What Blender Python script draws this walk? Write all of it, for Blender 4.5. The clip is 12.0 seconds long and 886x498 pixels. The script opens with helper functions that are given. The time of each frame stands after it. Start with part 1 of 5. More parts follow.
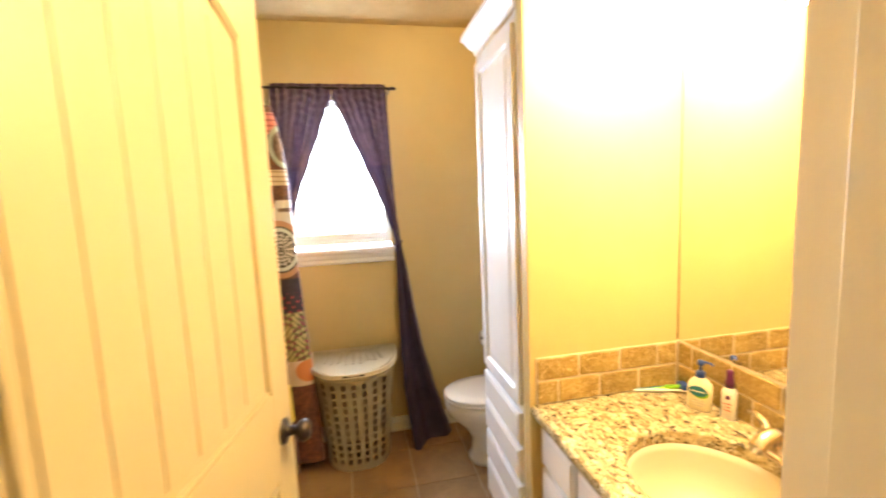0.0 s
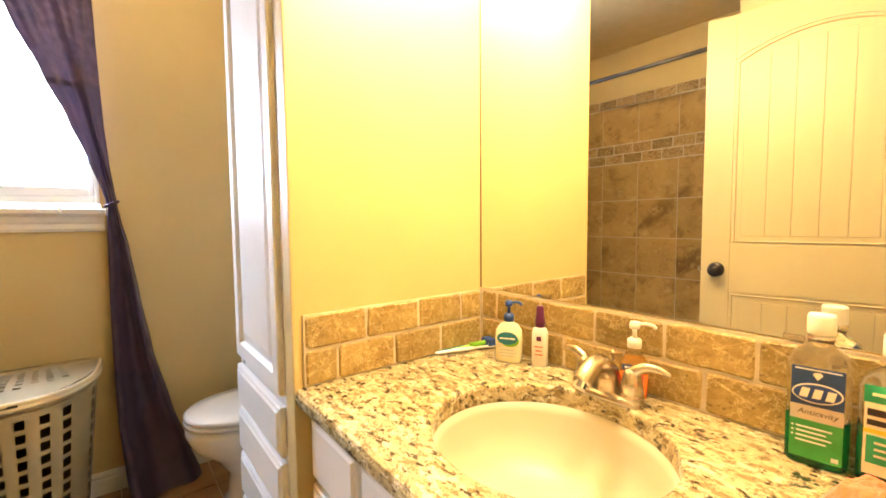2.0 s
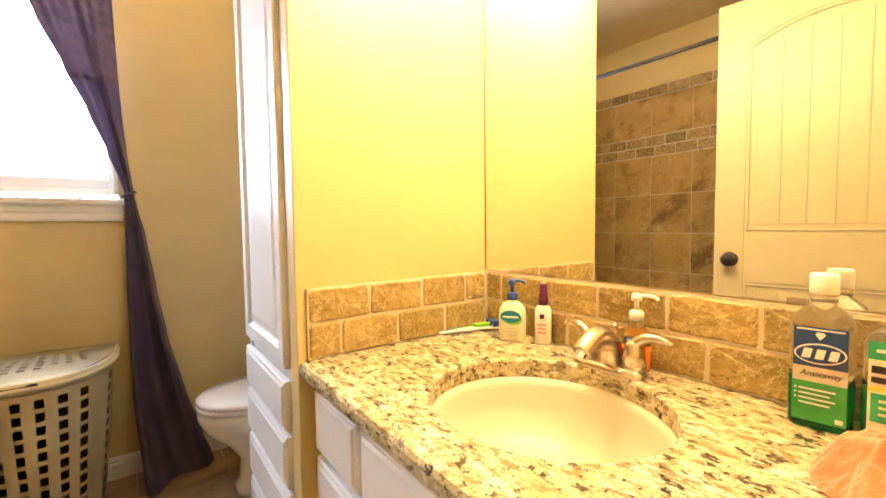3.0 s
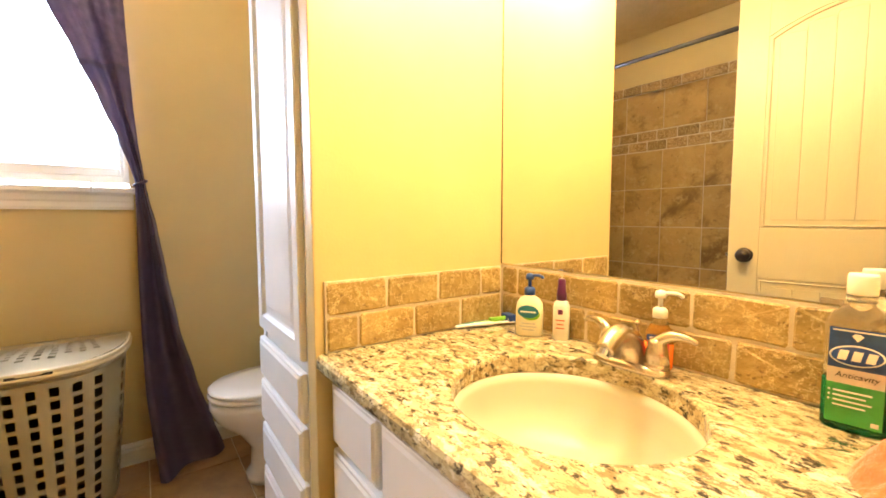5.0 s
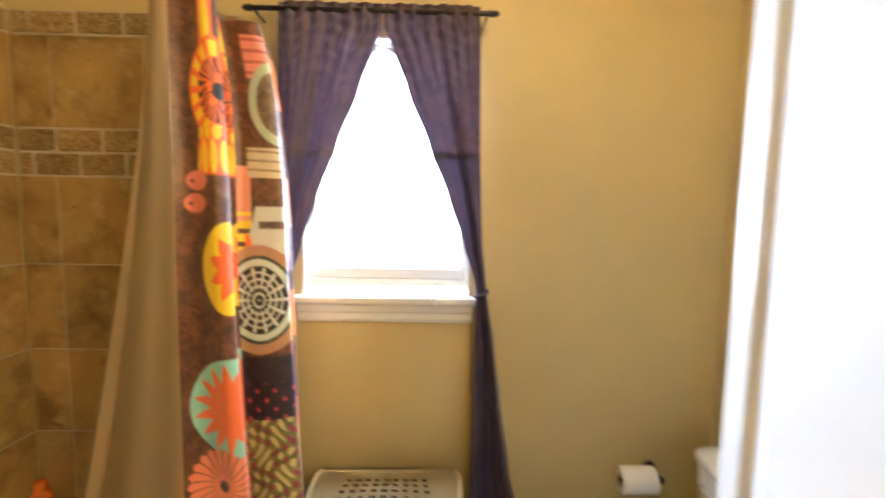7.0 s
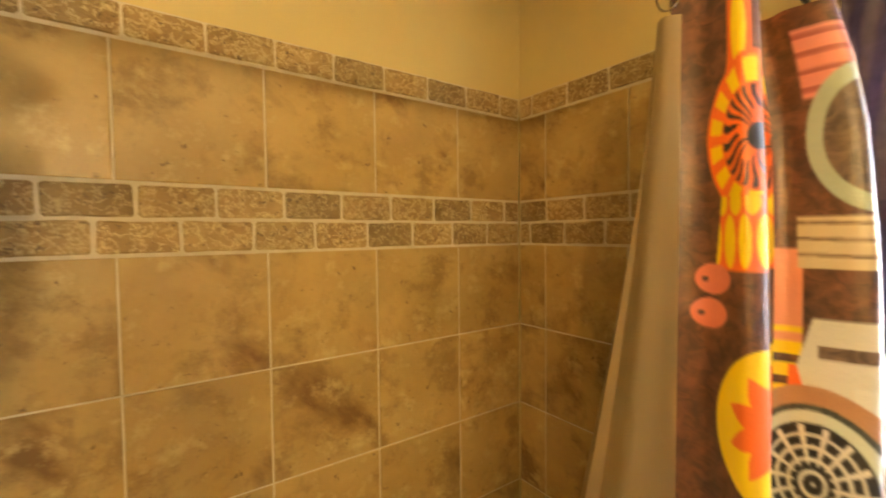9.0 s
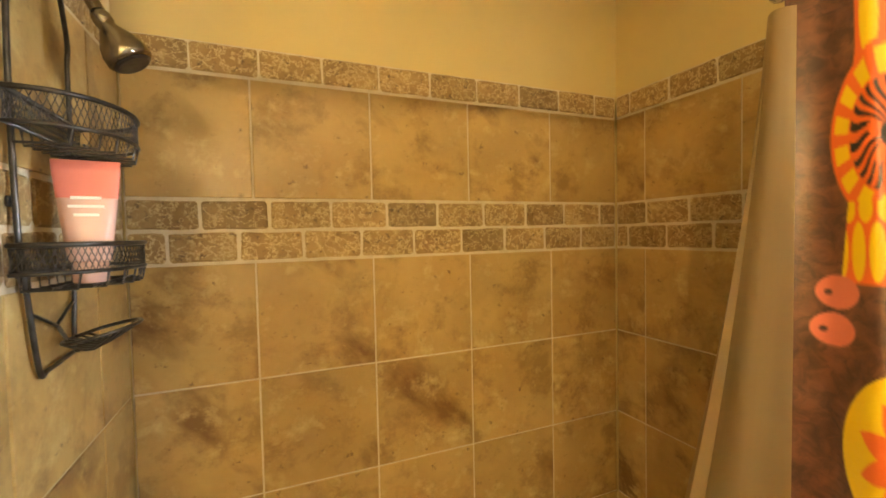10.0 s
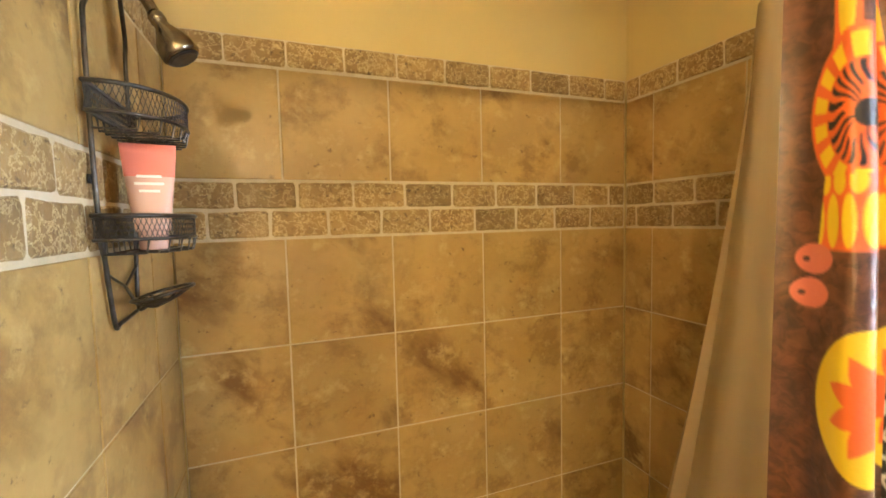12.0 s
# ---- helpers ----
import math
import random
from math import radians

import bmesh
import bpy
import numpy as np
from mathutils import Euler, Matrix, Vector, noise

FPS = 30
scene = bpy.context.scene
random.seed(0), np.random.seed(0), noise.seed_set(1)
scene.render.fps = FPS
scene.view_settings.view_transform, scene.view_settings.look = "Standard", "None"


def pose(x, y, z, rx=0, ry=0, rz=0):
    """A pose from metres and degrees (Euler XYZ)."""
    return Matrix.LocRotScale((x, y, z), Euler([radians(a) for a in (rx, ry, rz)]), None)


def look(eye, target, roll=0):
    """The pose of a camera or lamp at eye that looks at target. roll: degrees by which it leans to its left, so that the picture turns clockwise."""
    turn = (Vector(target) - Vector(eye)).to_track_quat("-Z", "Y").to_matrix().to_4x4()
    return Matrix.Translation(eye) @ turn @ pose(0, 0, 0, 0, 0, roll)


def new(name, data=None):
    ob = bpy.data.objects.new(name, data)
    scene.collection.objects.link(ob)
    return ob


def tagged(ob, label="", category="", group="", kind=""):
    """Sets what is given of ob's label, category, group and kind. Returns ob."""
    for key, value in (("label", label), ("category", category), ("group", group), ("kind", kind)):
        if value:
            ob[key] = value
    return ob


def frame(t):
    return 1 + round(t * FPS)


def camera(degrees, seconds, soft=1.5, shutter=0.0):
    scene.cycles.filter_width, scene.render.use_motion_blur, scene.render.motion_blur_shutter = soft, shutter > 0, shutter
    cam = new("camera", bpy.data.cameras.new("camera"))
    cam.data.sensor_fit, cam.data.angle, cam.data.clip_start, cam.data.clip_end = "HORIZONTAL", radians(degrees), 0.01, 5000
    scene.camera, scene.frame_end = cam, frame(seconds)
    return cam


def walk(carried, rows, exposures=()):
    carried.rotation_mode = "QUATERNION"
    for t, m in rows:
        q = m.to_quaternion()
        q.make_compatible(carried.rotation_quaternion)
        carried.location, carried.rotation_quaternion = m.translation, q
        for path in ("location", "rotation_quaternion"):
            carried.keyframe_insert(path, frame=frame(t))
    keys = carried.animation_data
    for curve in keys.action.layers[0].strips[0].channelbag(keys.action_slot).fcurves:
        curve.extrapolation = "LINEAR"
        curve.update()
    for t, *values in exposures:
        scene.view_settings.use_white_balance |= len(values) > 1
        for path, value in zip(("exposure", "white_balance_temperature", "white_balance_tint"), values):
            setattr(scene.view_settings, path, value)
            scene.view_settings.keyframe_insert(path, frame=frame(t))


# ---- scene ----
cam = camera(93.3, 12.0, 1.7, 0.4)
PATH = [
    (0, (0.68, 2.582, 1.48), (1.076, 4.529, 1.248), -2.5),
    (0.5, (0.775, 2.724, 1.45), (1.607, 4.528, 1.223), -2.1),
    (1, (0.834, 2.852, 1.378), (1.944, 4.502, 1.174), -2.4),
    (1.5, (0.883, 2.923, 1.241), (2.107, 4.496, 1.083), -2.0),
    (2, (0.911, 2.929, 1.145), (2.154, 4.491, 1.017), -0.5),
    (2.5, (0.923, 2.921, 1.099), (2.138, 4.506, 0.993), 0.1),
    (3, (0.927, 2.903, 1.078), (2.116, 4.507, 0.972), -0.7),
    (5, (0.905, 2.935, 1.084), (2.08, 4.546, 0.935), -0.1),
    (5.5, (0.874, 3.067, 1.211), (1.992, 4.71, 0.985), 0.7),
    (6, (0.876, 3.264, 1.347), (1.786, 5.024, 1.074), -0.4),
    (6.2, (0.876, 3.352, 1.404), (1.653, 5.17, 1.103), -1.3),
    (6.5, (0.826, 3.485, 1.429), (1.403, 5.385, 1.194), -1.6),
    (7, (0.762, 3.726, 1.509), (0.8, 5.718, 1.332), 1.0),
    (7.5, (0.676, 3.906, 1.565), (0.16, 5.832, 1.406), 2.8),
    (7.7, (0.639, 3.958, 1.59), (-0.083, 5.816, 1.427), 2.7),
    (9.3, (0.468, 4.036, 1.664), (-1.269, 5.025, 1.605), -0.8),
    (9.5, (0.479, 4.026, 1.675), (-1.308, 4.922, 1.613), -0.8),
    (10, (0.517, 4.014, 1.667), (-1.33, 4.779, 1.597), -1.2),
    (10.5, (0.556, 4.008, 1.659), (-1.314, 4.712, 1.568), -1.6),
    (11, (0.569, 3.999, 1.651), (-1.309, 4.676, 1.528), -1.6),
    (11.5, (0.575, 3.994, 1.646), (-1.31, 4.649, 1.51), -1.2),
    (12, (0.593, 3.985, 1.645), (-1.278, 4.68, 1.512), -1.3),
]
EXPOSURES = [(0.0, -0.04, 6400, 12), (1.0, -0.02, 6250, 11), (2.0, -0.05, 6150, 12), (5.5, -0.05, 6150, 12), (6.2, -0.05, 6050, 10), (6.6, -0.04, 5950, 8), (7.2, -0.14, 5950, 5), (7.7, -0.16, 6000, 4), (9.3, -0.18, 7500, 4), (10.0, -0.14, 7150, 4), (10.6, -0.10, 6850, 4), (11.5, -0.04, 6400, 4), (12.0, -0.04, 6400, 4)]
walk(cam, [(t, look(eye, target, roll)) for t, eye, target, roll in PATH], EXPOSURES)

# ---- world and lights ----
world = bpy.data.worlds.new("world")
scene.world = world
world.use_nodes = True
sky = world.node_tree.nodes.new("ShaderNodeTexSky")
sky.sky_type, sky.sun_disc = "NISHITA", False
sky.sun_elevation, sky.sun_rotation = radians(50), radians(200)
world.node_tree.links.new(sky.outputs["Color"], world.node_tree.nodes["Background"].inputs["Color"])
world.node_tree.nodes["Background"].inputs["Strength"].default_value = 0.12


def lamp(name, kind, m, power, color, size=0.1, size_y=None):
    data = bpy.data.lights.new(name, kind)
    data.energy, data.color = power, color
    if kind == "AREA":
        data.shape, data.size, data.size_y = "RECTANGLE", size, size_y or size
    else:
        data.shadow_soft_size = size
    ob = new(name, data)
    ob.matrix_world = m
    return ob


DAY, WARM = (0.62, 0.755, 1.0), (1.0, 0.74, 0.40)
# daylight in the window's opening, facing into the room
lamp("window_daylight", "AREA", pose(0.59, 5.29, 1.66, -90, 0, 0), 58, DAY, 0.56, 0.80)
# bulbs of the two lights under the vanity's soffit
for by, watts in ((3.18, 56), (3.62, 76)):
    lamp("soffit_bulb", "POINT", pose(1.56, by, 2.050), watts, WARM, 0.05)
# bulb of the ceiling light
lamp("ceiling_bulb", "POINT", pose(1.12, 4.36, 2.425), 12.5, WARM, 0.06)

# ---- materials ----
def surf(name, c1, c2=None, scale=6.0, rough=0.5, metal=0.0, bump=0.0, bump_scale=60.0, detail=5.0, spread=(0.35, 0.65),
         random_amount=0.0, coat=0.0, rough_var=0.0, transmission=0.0, ior=1.45, sheen=0.0, stretch=(1, 1, 1), layers=()):
    """A node material: two tones mixed by cloud noise, with fine relief."""
    m = bpy.data.materials.new(name)
    m.use_nodes = True
    nt = m.node_tree
    b = nt.nodes["Principled BSDF"]
    L = nt.links.new
    N = nt.nodes.new
    b.inputs["Roughness"].default_value, b.inputs["Metallic"].default_value = rough, metal
    b.inputs["Coat Weight"].default_value = coat
    b.inputs["Transmission Weight"].default_value = transmission
    b.inputs["IOR"].default_value = ior
    b.inputs["Sheen Weight"].default_value = sheen
    tc = N("ShaderNodeTexCoord")
    mp = N("ShaderNodeMapping")
    mp.inputs["Scale"].default_value = stretch
    L(tc.outputs["Object"], mp.inputs["Vector"])
    vec = mp.outputs["Vector"]
    c2 = c2 or tuple(v * 0.88 for v in c1)
    if random_amount:
        oi = N("ShaderNodeObjectInfo")
        off = N("ShaderNodeVectorMath")
        off.operation = "MULTIPLY_ADD"
        comb = N("ShaderNodeCombineXYZ")
        for k in range(3):
            L(oi.outputs["Random"], comb.inputs[k])
        L(comb.outputs[0], off.inputs[0])
        off.inputs[1].default_value = (37.0, 61.0, 23.0)
        L(vec, off.inputs[2])
        vec = off.outputs[0]
    n = N("ShaderNodeTexNoise")
    n.inputs["Scale"].default_value, n.inputs["Detail"].default_value, n.inputs["Roughness"].default_value = scale, detail, 0.6
    L(vec, n.inputs["Vector"])
    ramp = N("ShaderNodeValToRGB")
    ramp.color_ramp.elements[0].position, ramp.color_ramp.elements[1].position = spread
    ramp.color_ramp.elements[0].color, ramp.color_ramp.elements[1].color = (*c1, 1), (*c2, 1)
    L(n.outputs["Fac"], ramp.inputs["Fac"])
    col = ramp.outputs["Color"]
    for colour, sc, lo, hi, kind in layers:
        tex = N("ShaderNodeTexVoronoi" if kind == "cells" else "ShaderNodeTexNoise")
        tex.inputs["Scale"].default_value = sc
        if kind != "cells":
            tex.inputs["Detail"].default_value, tex.inputs["Roughness"].default_value, tex.inputs["Distortion"].default_value = 6.0, 0.68, 0.15
        if kind == "patch":
            # drawn out along a slant, as veins in the stone
            slant = N("ShaderNodeMapping")
            slant.vector_type = "TEXTURE"
            slant.inputs["Rotation"].default_value = (0, 0, -0.75)
            slant.inputs["Scale"].default_value = (1.9, 1.0, 1.0)
            L(vec, slant.inputs["Vector"])
            L(slant.outputs["Vector"], tex.inputs["Vector"])
            # only here and there, where a broad cloud is thick
            cloud, thick, both = N("ShaderNodeTexNoise"), N("ShaderNodeMapRange"), N("ShaderNodeMath")
            cloud.inputs["Scale"].default_value, cloud.inputs["Detail"].default_value = sc * 0.22, 4.0
            thick.inputs["From Min"].default_value, thick.inputs["From Max"].default_value = 0.53, 0.70
            both.operation = "MULTIPLY"
            L(slant.outputs["Vector"], cloud.inputs["Vector"])
            L(cloud.outputs["Fac"], thick.inputs["Value"])
            L(thick.outputs["Result"], both.inputs[0])
            L(tex.outputs["Fac"], both.inputs[1])
        else:
            L(vec, tex.inputs["Vector"])
        rp = N("ShaderNodeMapRange")
        rp.inputs["From Min"].default_value, rp.inputs["From Max"].default_value = lo, hi
        if kind == "vein":
            # thin lines where the cloud passes its middle value
            less, absol = N("ShaderNodeMath"), N("ShaderNodeMath")
            less.operation, absol.operation = "SUBTRACT", "ABSOLUTE"
            less.inputs[1].default_value = 0.5
            L(tex.outputs["Fac"], less.inputs[0])
            L(less.outputs[0], absol.inputs[0])
            L(absol.outputs[0], rp.inputs["Value"])
        elif kind == "patch":
            L(both.outputs[0], rp.inputs["Value"])
        else:
            L(tex.outputs["Distance" if kind == "cells" else "Fac"], rp.inputs["Value"])
        mix = N("ShaderNodeMix")
        mix.data_type = "RGBA"
        mix.inputs[7].default_value = (*colour, 1)
        L(rp.outputs["Result"], mix.inputs[0])
        L(col, mix.inputs[6])
        col = mix.outputs[2]
    if random_amount:
        hsv = N("ShaderNodeHueSaturation")
        mr = N("ShaderNodeMapRange")
        mr.inputs["To Min"].default_value, mr.inputs["To Max"].default_value = 1 - random_amount, 1 + random_amount
        L(oi.outputs["Random"], mr.inputs["Value"])
        L(mr.outputs["Result"], hsv.inputs["Value"])
        L(col, hsv.inputs["Color"])
        col = hsv.outputs["Color"]
    L(col, b.inputs["Base Color"])
    if rough_var:
        mr2 = N("ShaderNodeMapRange")
        mr2.inputs["To Min"].default_value, mr2.inputs["To Max"].default_value = rough - rough_var, rough + rough_var
        L(n.outputs["Fac"], mr2.inputs["Value"])
        L(mr2.outputs["Result"], b.inputs["Roughness"])
    if bump:
        n2 = N("ShaderNodeTexNoise")
        n2.inputs["Scale"].default_value, n2.inputs["Detail"].default_value = bump_scale, 4.0
        L(vec, n2.inputs["Vector"])
        bp = N("ShaderNodeBump")
        bp.inputs["Strength"].default_value, bp.inputs["Distance"].default_value = bump, 0.004
        L(n2.outputs["Fac"], bp.inputs["Height"])
        L(bp.outputs["Normal"], b.inputs["Normal"])
    return m


M_WALL = surf("wall_paint", (0.605, 0.474, 0.212), (0.575, 0.446, 0.198), 3, 0.5, bump=0.11, bump_scale=140)
M_CEIL = surf("ceiling_paint", (0.64, 0.475, 0.215), (0.59, 0.43, 0.19), 9, 0.8, bump=1.0, bump_scale=45)
M_TRIM = surf("white_trim_paint", (0.80, 0.78, 0.72), (0.76, 0.74, 0.68), 4, 0.32, bump=0.05, bump_scale=90)
M_CAB = surf("cabinet_paint", (0.80, 0.79, 0.75), (0.76, 0.75, 0.71), 5, 0.28, bump=0.05, bump_scale=80)
# the door's cream paint, darkened in colour to hold down the lamps' light
M_DOOR_DIMMED = surf("door_paint_dimmed", (0.475, 0.400, 0.226), (0.452, 0.378, 0.212), 4, 0.38, bump=0.12, bump_scale=120, stretch=(1, 1, 0.2))
# same cream as the door, colour raised where too little light arrives
M_JAMB_LIFTED = surf("cream_trim_paint_lifted", (0.80, 0.72, 0.50), (0.77, 0.69, 0.475), 4, 0.35, bump=0.06, bump_scale=100)
M_GROUT = surf("pale_grout", (0.62, 0.53, 0.38), (0.53, 0.45, 0.31), 25, 0.9, bump=0.3, bump_scale=200)
M_TILE = surf("stone_look_wall_tile", (0.46, 0.308, 0.112), (0.355, 0.225, 0.075), 6, 0.37, bump=0.10, bump_scale=50, random_amount=0.08, rough_var=0.06, detail=7,
              layers=[((0.27, 0.165, 0.056), 7.0, 0.50, 0.64, "noise"), ((0.175, 0.092, 0.030), 22.0, 0.16, 0.52, "patch"), ((0.54, 0.405, 0.18), 12, 0.54, 0.74, "noise"), ((0.17, 0.098, 0.036), 38.0, 0.62, 0.72, "noise")])
M_TUMBLED = surf("tumbled_travertine", (0.34, 0.225, 0.090), (0.22, 0.135, 0.050), 9, 0.6, bump=0.9, bump_scale=55, random_amount=0.22,
                 layers=[((0.50, 0.385, 0.19), 26, 0.60, 0.72, "noise"), ((0.52, 0.40, 0.21), 34, 0.026, 0.006, "vein"), ((0.12, 0.072, 0.030), 60, 0.58, 0.66, "noise")])
M_SPLASH = surf("tumbled_backsplash_stone", (0.37, 0.265, 0.088), (0.25, 0.170, 0.052), 11, 0.5, bump=0.9, bump_scale=60, random_amount=0.16,
                layers=[((0.56, 0.44, 0.20), 60, 0.60, 0.67, "noise"), ((0.52, 0.40, 0.18), 26, 0.018, 0.006, "vein"), ((0.16, 0.100, 0.038), 80, 0.58, 0.66, "noise")])
M_FLOOR = surf("floor_stone_tile", (0.36, 0.22, 0.098), (0.26, 0.155, 0.068), 6, 0.35, bump=0.1, random_amount=0.06,
               layers=[((0.24, 0.145, 0.066), 5, 0.53, 0.66, "noise")])
M_GRANITE = surf("speckled_granite", (0.50, 0.425, 0.235), (0.38, 0.310, 0.155), 24, 0.14, coat=0.3, stretch=(1.0, 0.55, 1.0),
                 layers=[((0.62, 0.545, 0.35), 42, 0.52, 0.60, "noise"), ((0.24, 0.180, 0.080), 62, 0.525, 0.575, "noise"), ((0.045, 0.035, 0.022), 74, 0.555, 0.595, "noise"), ((0.66, 0.59, 0.40), 34, 0.59, 0.63, "noise"), ((0.06, 0.05, 0.03), 44, 0.010, 0.003, "vein")])
M_PORC = surf("white_porcelain", (0.80, 0.78, 0.72), (0.78, 0.76, 0.70), 3, 0.10, coat=0.5)
M_SINK = surf("bone_porcelain", (0.60, 0.535, 0.395), (0.585, 0.52, 0.385), 3, 0.34)
M_BLACK = surf("dark_bronze", (0.03, 0.025, 0.022), (0.05, 0.04, 0.035), 30, 0.28, metal=0.7)
M_CHROME = surf("chrome", (0.75, 0.75, 0.76), (0.70, 0.70, 0.71), 30, 0.08, metal=1.0)
M_NICKEL = surf("brushed_nickel", (0.60, 0.53, 0.43), (0.52, 0.46, 0.37), 40, 0.27, metal=1.0)
M_RODGREY = surf("grey_rod", (0.10, 0.10, 0.105), (0.08, 0.08, 0.085), 30, 0.35, metal=0.8)
M_PEWTER = surf("aged_pewter", (0.30, 0.26, 0.20), (0.20, 0.17, 0.13), 25, 0.25, metal=1.0)
M_WIRE = surf("gunmetal_wire", (0.10, 0.095, 0.09), (0.06, 0.055, 0.05), 60, 0.32, metal=0.85)
M_MIRROR = surf("mirror_silver", (0.93, 0.93, 0.90), (0.93, 0.93, 0.90), 3, 0.0, metal=1.0)
M_HAMPER = surf("almond_plastic", (0.67, 0.575, 0.36), (0.64, 0.55, 0.34), 5, 0.38, bump=0.04)
M_PURPLE = surf("purple_satin", (0.052, 0.031, 0.060), (0.034, 0.020, 0.040), 9, 0.32, bump=0.12, bump_scale=18, sheen=0.25)
M_PURPLE_TUCK = surf("purple_pintuck", (0.075, 0.042, 0.062), (0.040, 0.022, 0.034), 26, 0.5, bump=1.0, bump_scale=28, sheen=0.3)
for cloth in (M_PURPLE, M_PURPLE_TUCK):
    # thin satin lets some window light through
    nt = cloth.node_tree
    thin, both = nt.nodes.new("ShaderNodeBsdfTranslucent"), nt.nodes.new("ShaderNodeMixShader")
    thin.inputs["Color"].default_value = (0.12, 0.09, 0.17, 1)
    both.inputs[0].default_value = 0.011
    nt.links.new(nt.nodes["Principled BSDF"].outputs[0], both.inputs[1])
    nt.links.new(thin.outputs[0], both.inputs[2])
    nt.links.new(both.outputs[0], nt.nodes["Material Output"].inputs["Surface"])
    nt.nodes["Principled BSDF"].inputs["Sheen Tint"].default_value = (0.62, 0.60, 1.0, 1) if cloth is M_PURPLE else (0.95, 0.70, 0.75, 1)
M_SEAM = surf("dark_mirror_edge", (0.17, 0.13, 0.06), (0.13, 0.095, 0.045), 30, 0.7)
M_GLASS = surf("clear_glass", (1, 1, 1), (1, 1, 1), 3, 0.0, transmission=1.0)
M_PLUM = surf("plum_bath_mat", (0.13, 0.015, 0.035), (0.07, 0.008, 0.02), 60, 0.9, bump=1.0, bump_scale=220)
M_WHITE = surf("white_plastic", (0.80, 0.78, 0.72), (0.77, 0.75, 0.69), 6, 0.35)
M_BLUE = surf("blue_plastic", (0.016, 0.055, 0.24), (0.012, 0.045, 0.20), 8, 0.35)
M_TEAL = surf("teal_print", (0.01, 0.16, 0.22), (0.01, 0.13, 0.19), 8, 0.4)
M_GREEN = surf("lime_plastic", (0.22, 0.50, 0.03), (0.18, 0.44, 0.03), 8, 0.35)
M_PURPCAP = surf("plum_plastic", (0.10, 0.01, 0.08), (0.08, 0.01, 0.065), 8, 0.3)
M_CREAM = surf("cream_plastic", (0.78, 0.72, 0.52), (0.75, 0.69, 0.49), 8, 0.35)
M_ORANGE = surf("orange_cloth", (0.80, 0.16, 0.04), (0.68, 0.12, 0.03), 30, 0.9, bump=0.8, bump_scale=160, sheen=0.3)
M_ORSOAP = surf("orange_soap", (0.85, 0.20, 0.02), (0.80, 0.17, 0.02), 8, 0.12, coat=0.3)
M_CLEARPL = surf("clear_plastic", (0.95, 0.94, 0.88), (0.93, 0.92, 0.86), 8, 0.06, transmission=0.95, ior=1.33)
M_AMBER = surf("amber_plastic", (0.95, 0.60, 0.16), (0.93, 0.57, 0.15), 8, 0.08, transmission=0.8, ior=1.3)
M_GREENLIQ = surf("green_mouthwash", (0.01, 0.30, 0.10), (0.008, 0.26, 0.085), 8, 0.05, transmission=0.75, ior=1.2, coat=0.3)
M_NAVY = surf("navy_print", (0.012, 0.03, 0.12), (0.02, 0.07, 0.24), 25, 0.35)
M_GREENPRINT = surf("green_print", (0.03, 0.26, 0.05), (0.05, 0.34, 0.08), 20, 0.35)
M_GREENLAB = surf("bright_green_print", (0.02, 0.33, 0.14), (0.02, 0.30, 0.12), 20, 0.35)
M_INK = surf("black_ink", (0.012, 0.012, 0.014), (0.015, 0.015, 0.017), 20, 0.5)
M_SILVERPRINT = surf("silver_print", (0.55, 0.52, 0.46), (0.48, 0.45, 0.40), 30, 0.4)
M_YELLOWP = surf("yellow_print", (0.80, 0.58, 0.05), (0.76, 0.54, 0.05), 20, 0.4)
M_REDP = surf("red_print", (0.55, 0.06, 0.03), (0.50, 0.05, 0.03), 20, 0.4)
M_PINK = surf("coral_plastic", (0.70, 0.21, 0.16), (0.66, 0.19, 0.14), 8, 0.25, coat=0.2)
M_PINKPALE = surf("pale_pink_plastic", (0.66, 0.42, 0.34), (0.62, 0.38, 0.31), 8, 0.25, coat=0.2)
M_PAPER = surf("white_paper", (0.82, 0.80, 0.76), (0.79, 0.77, 0.73), 30, 0.95, bump=0.3, bump_scale=200)
M_SHADE = surf("frosted_glass", (0.9, 0.88, 0.82), (0.9, 0.88, 0.82), 3, 0.45, transmission=0.9)


def glow(name, colour, strength):
    m = bpy.data.materials.new(name)
    m.use_nodes = True
    b = m.node_tree.nodes["Principled BSDF"]
    b.inputs["Base Color"].default_value = (0, 0, 0, 1)
    b.inputs["Emission Color"].default_value = (*colour, 1)
    b.inputs["Emission Strength"].default_value = strength
    return m


M_SKYGLOW = glow("overcast_sky_backdrop", (0.93, 0.97, 1.0), 16.0)


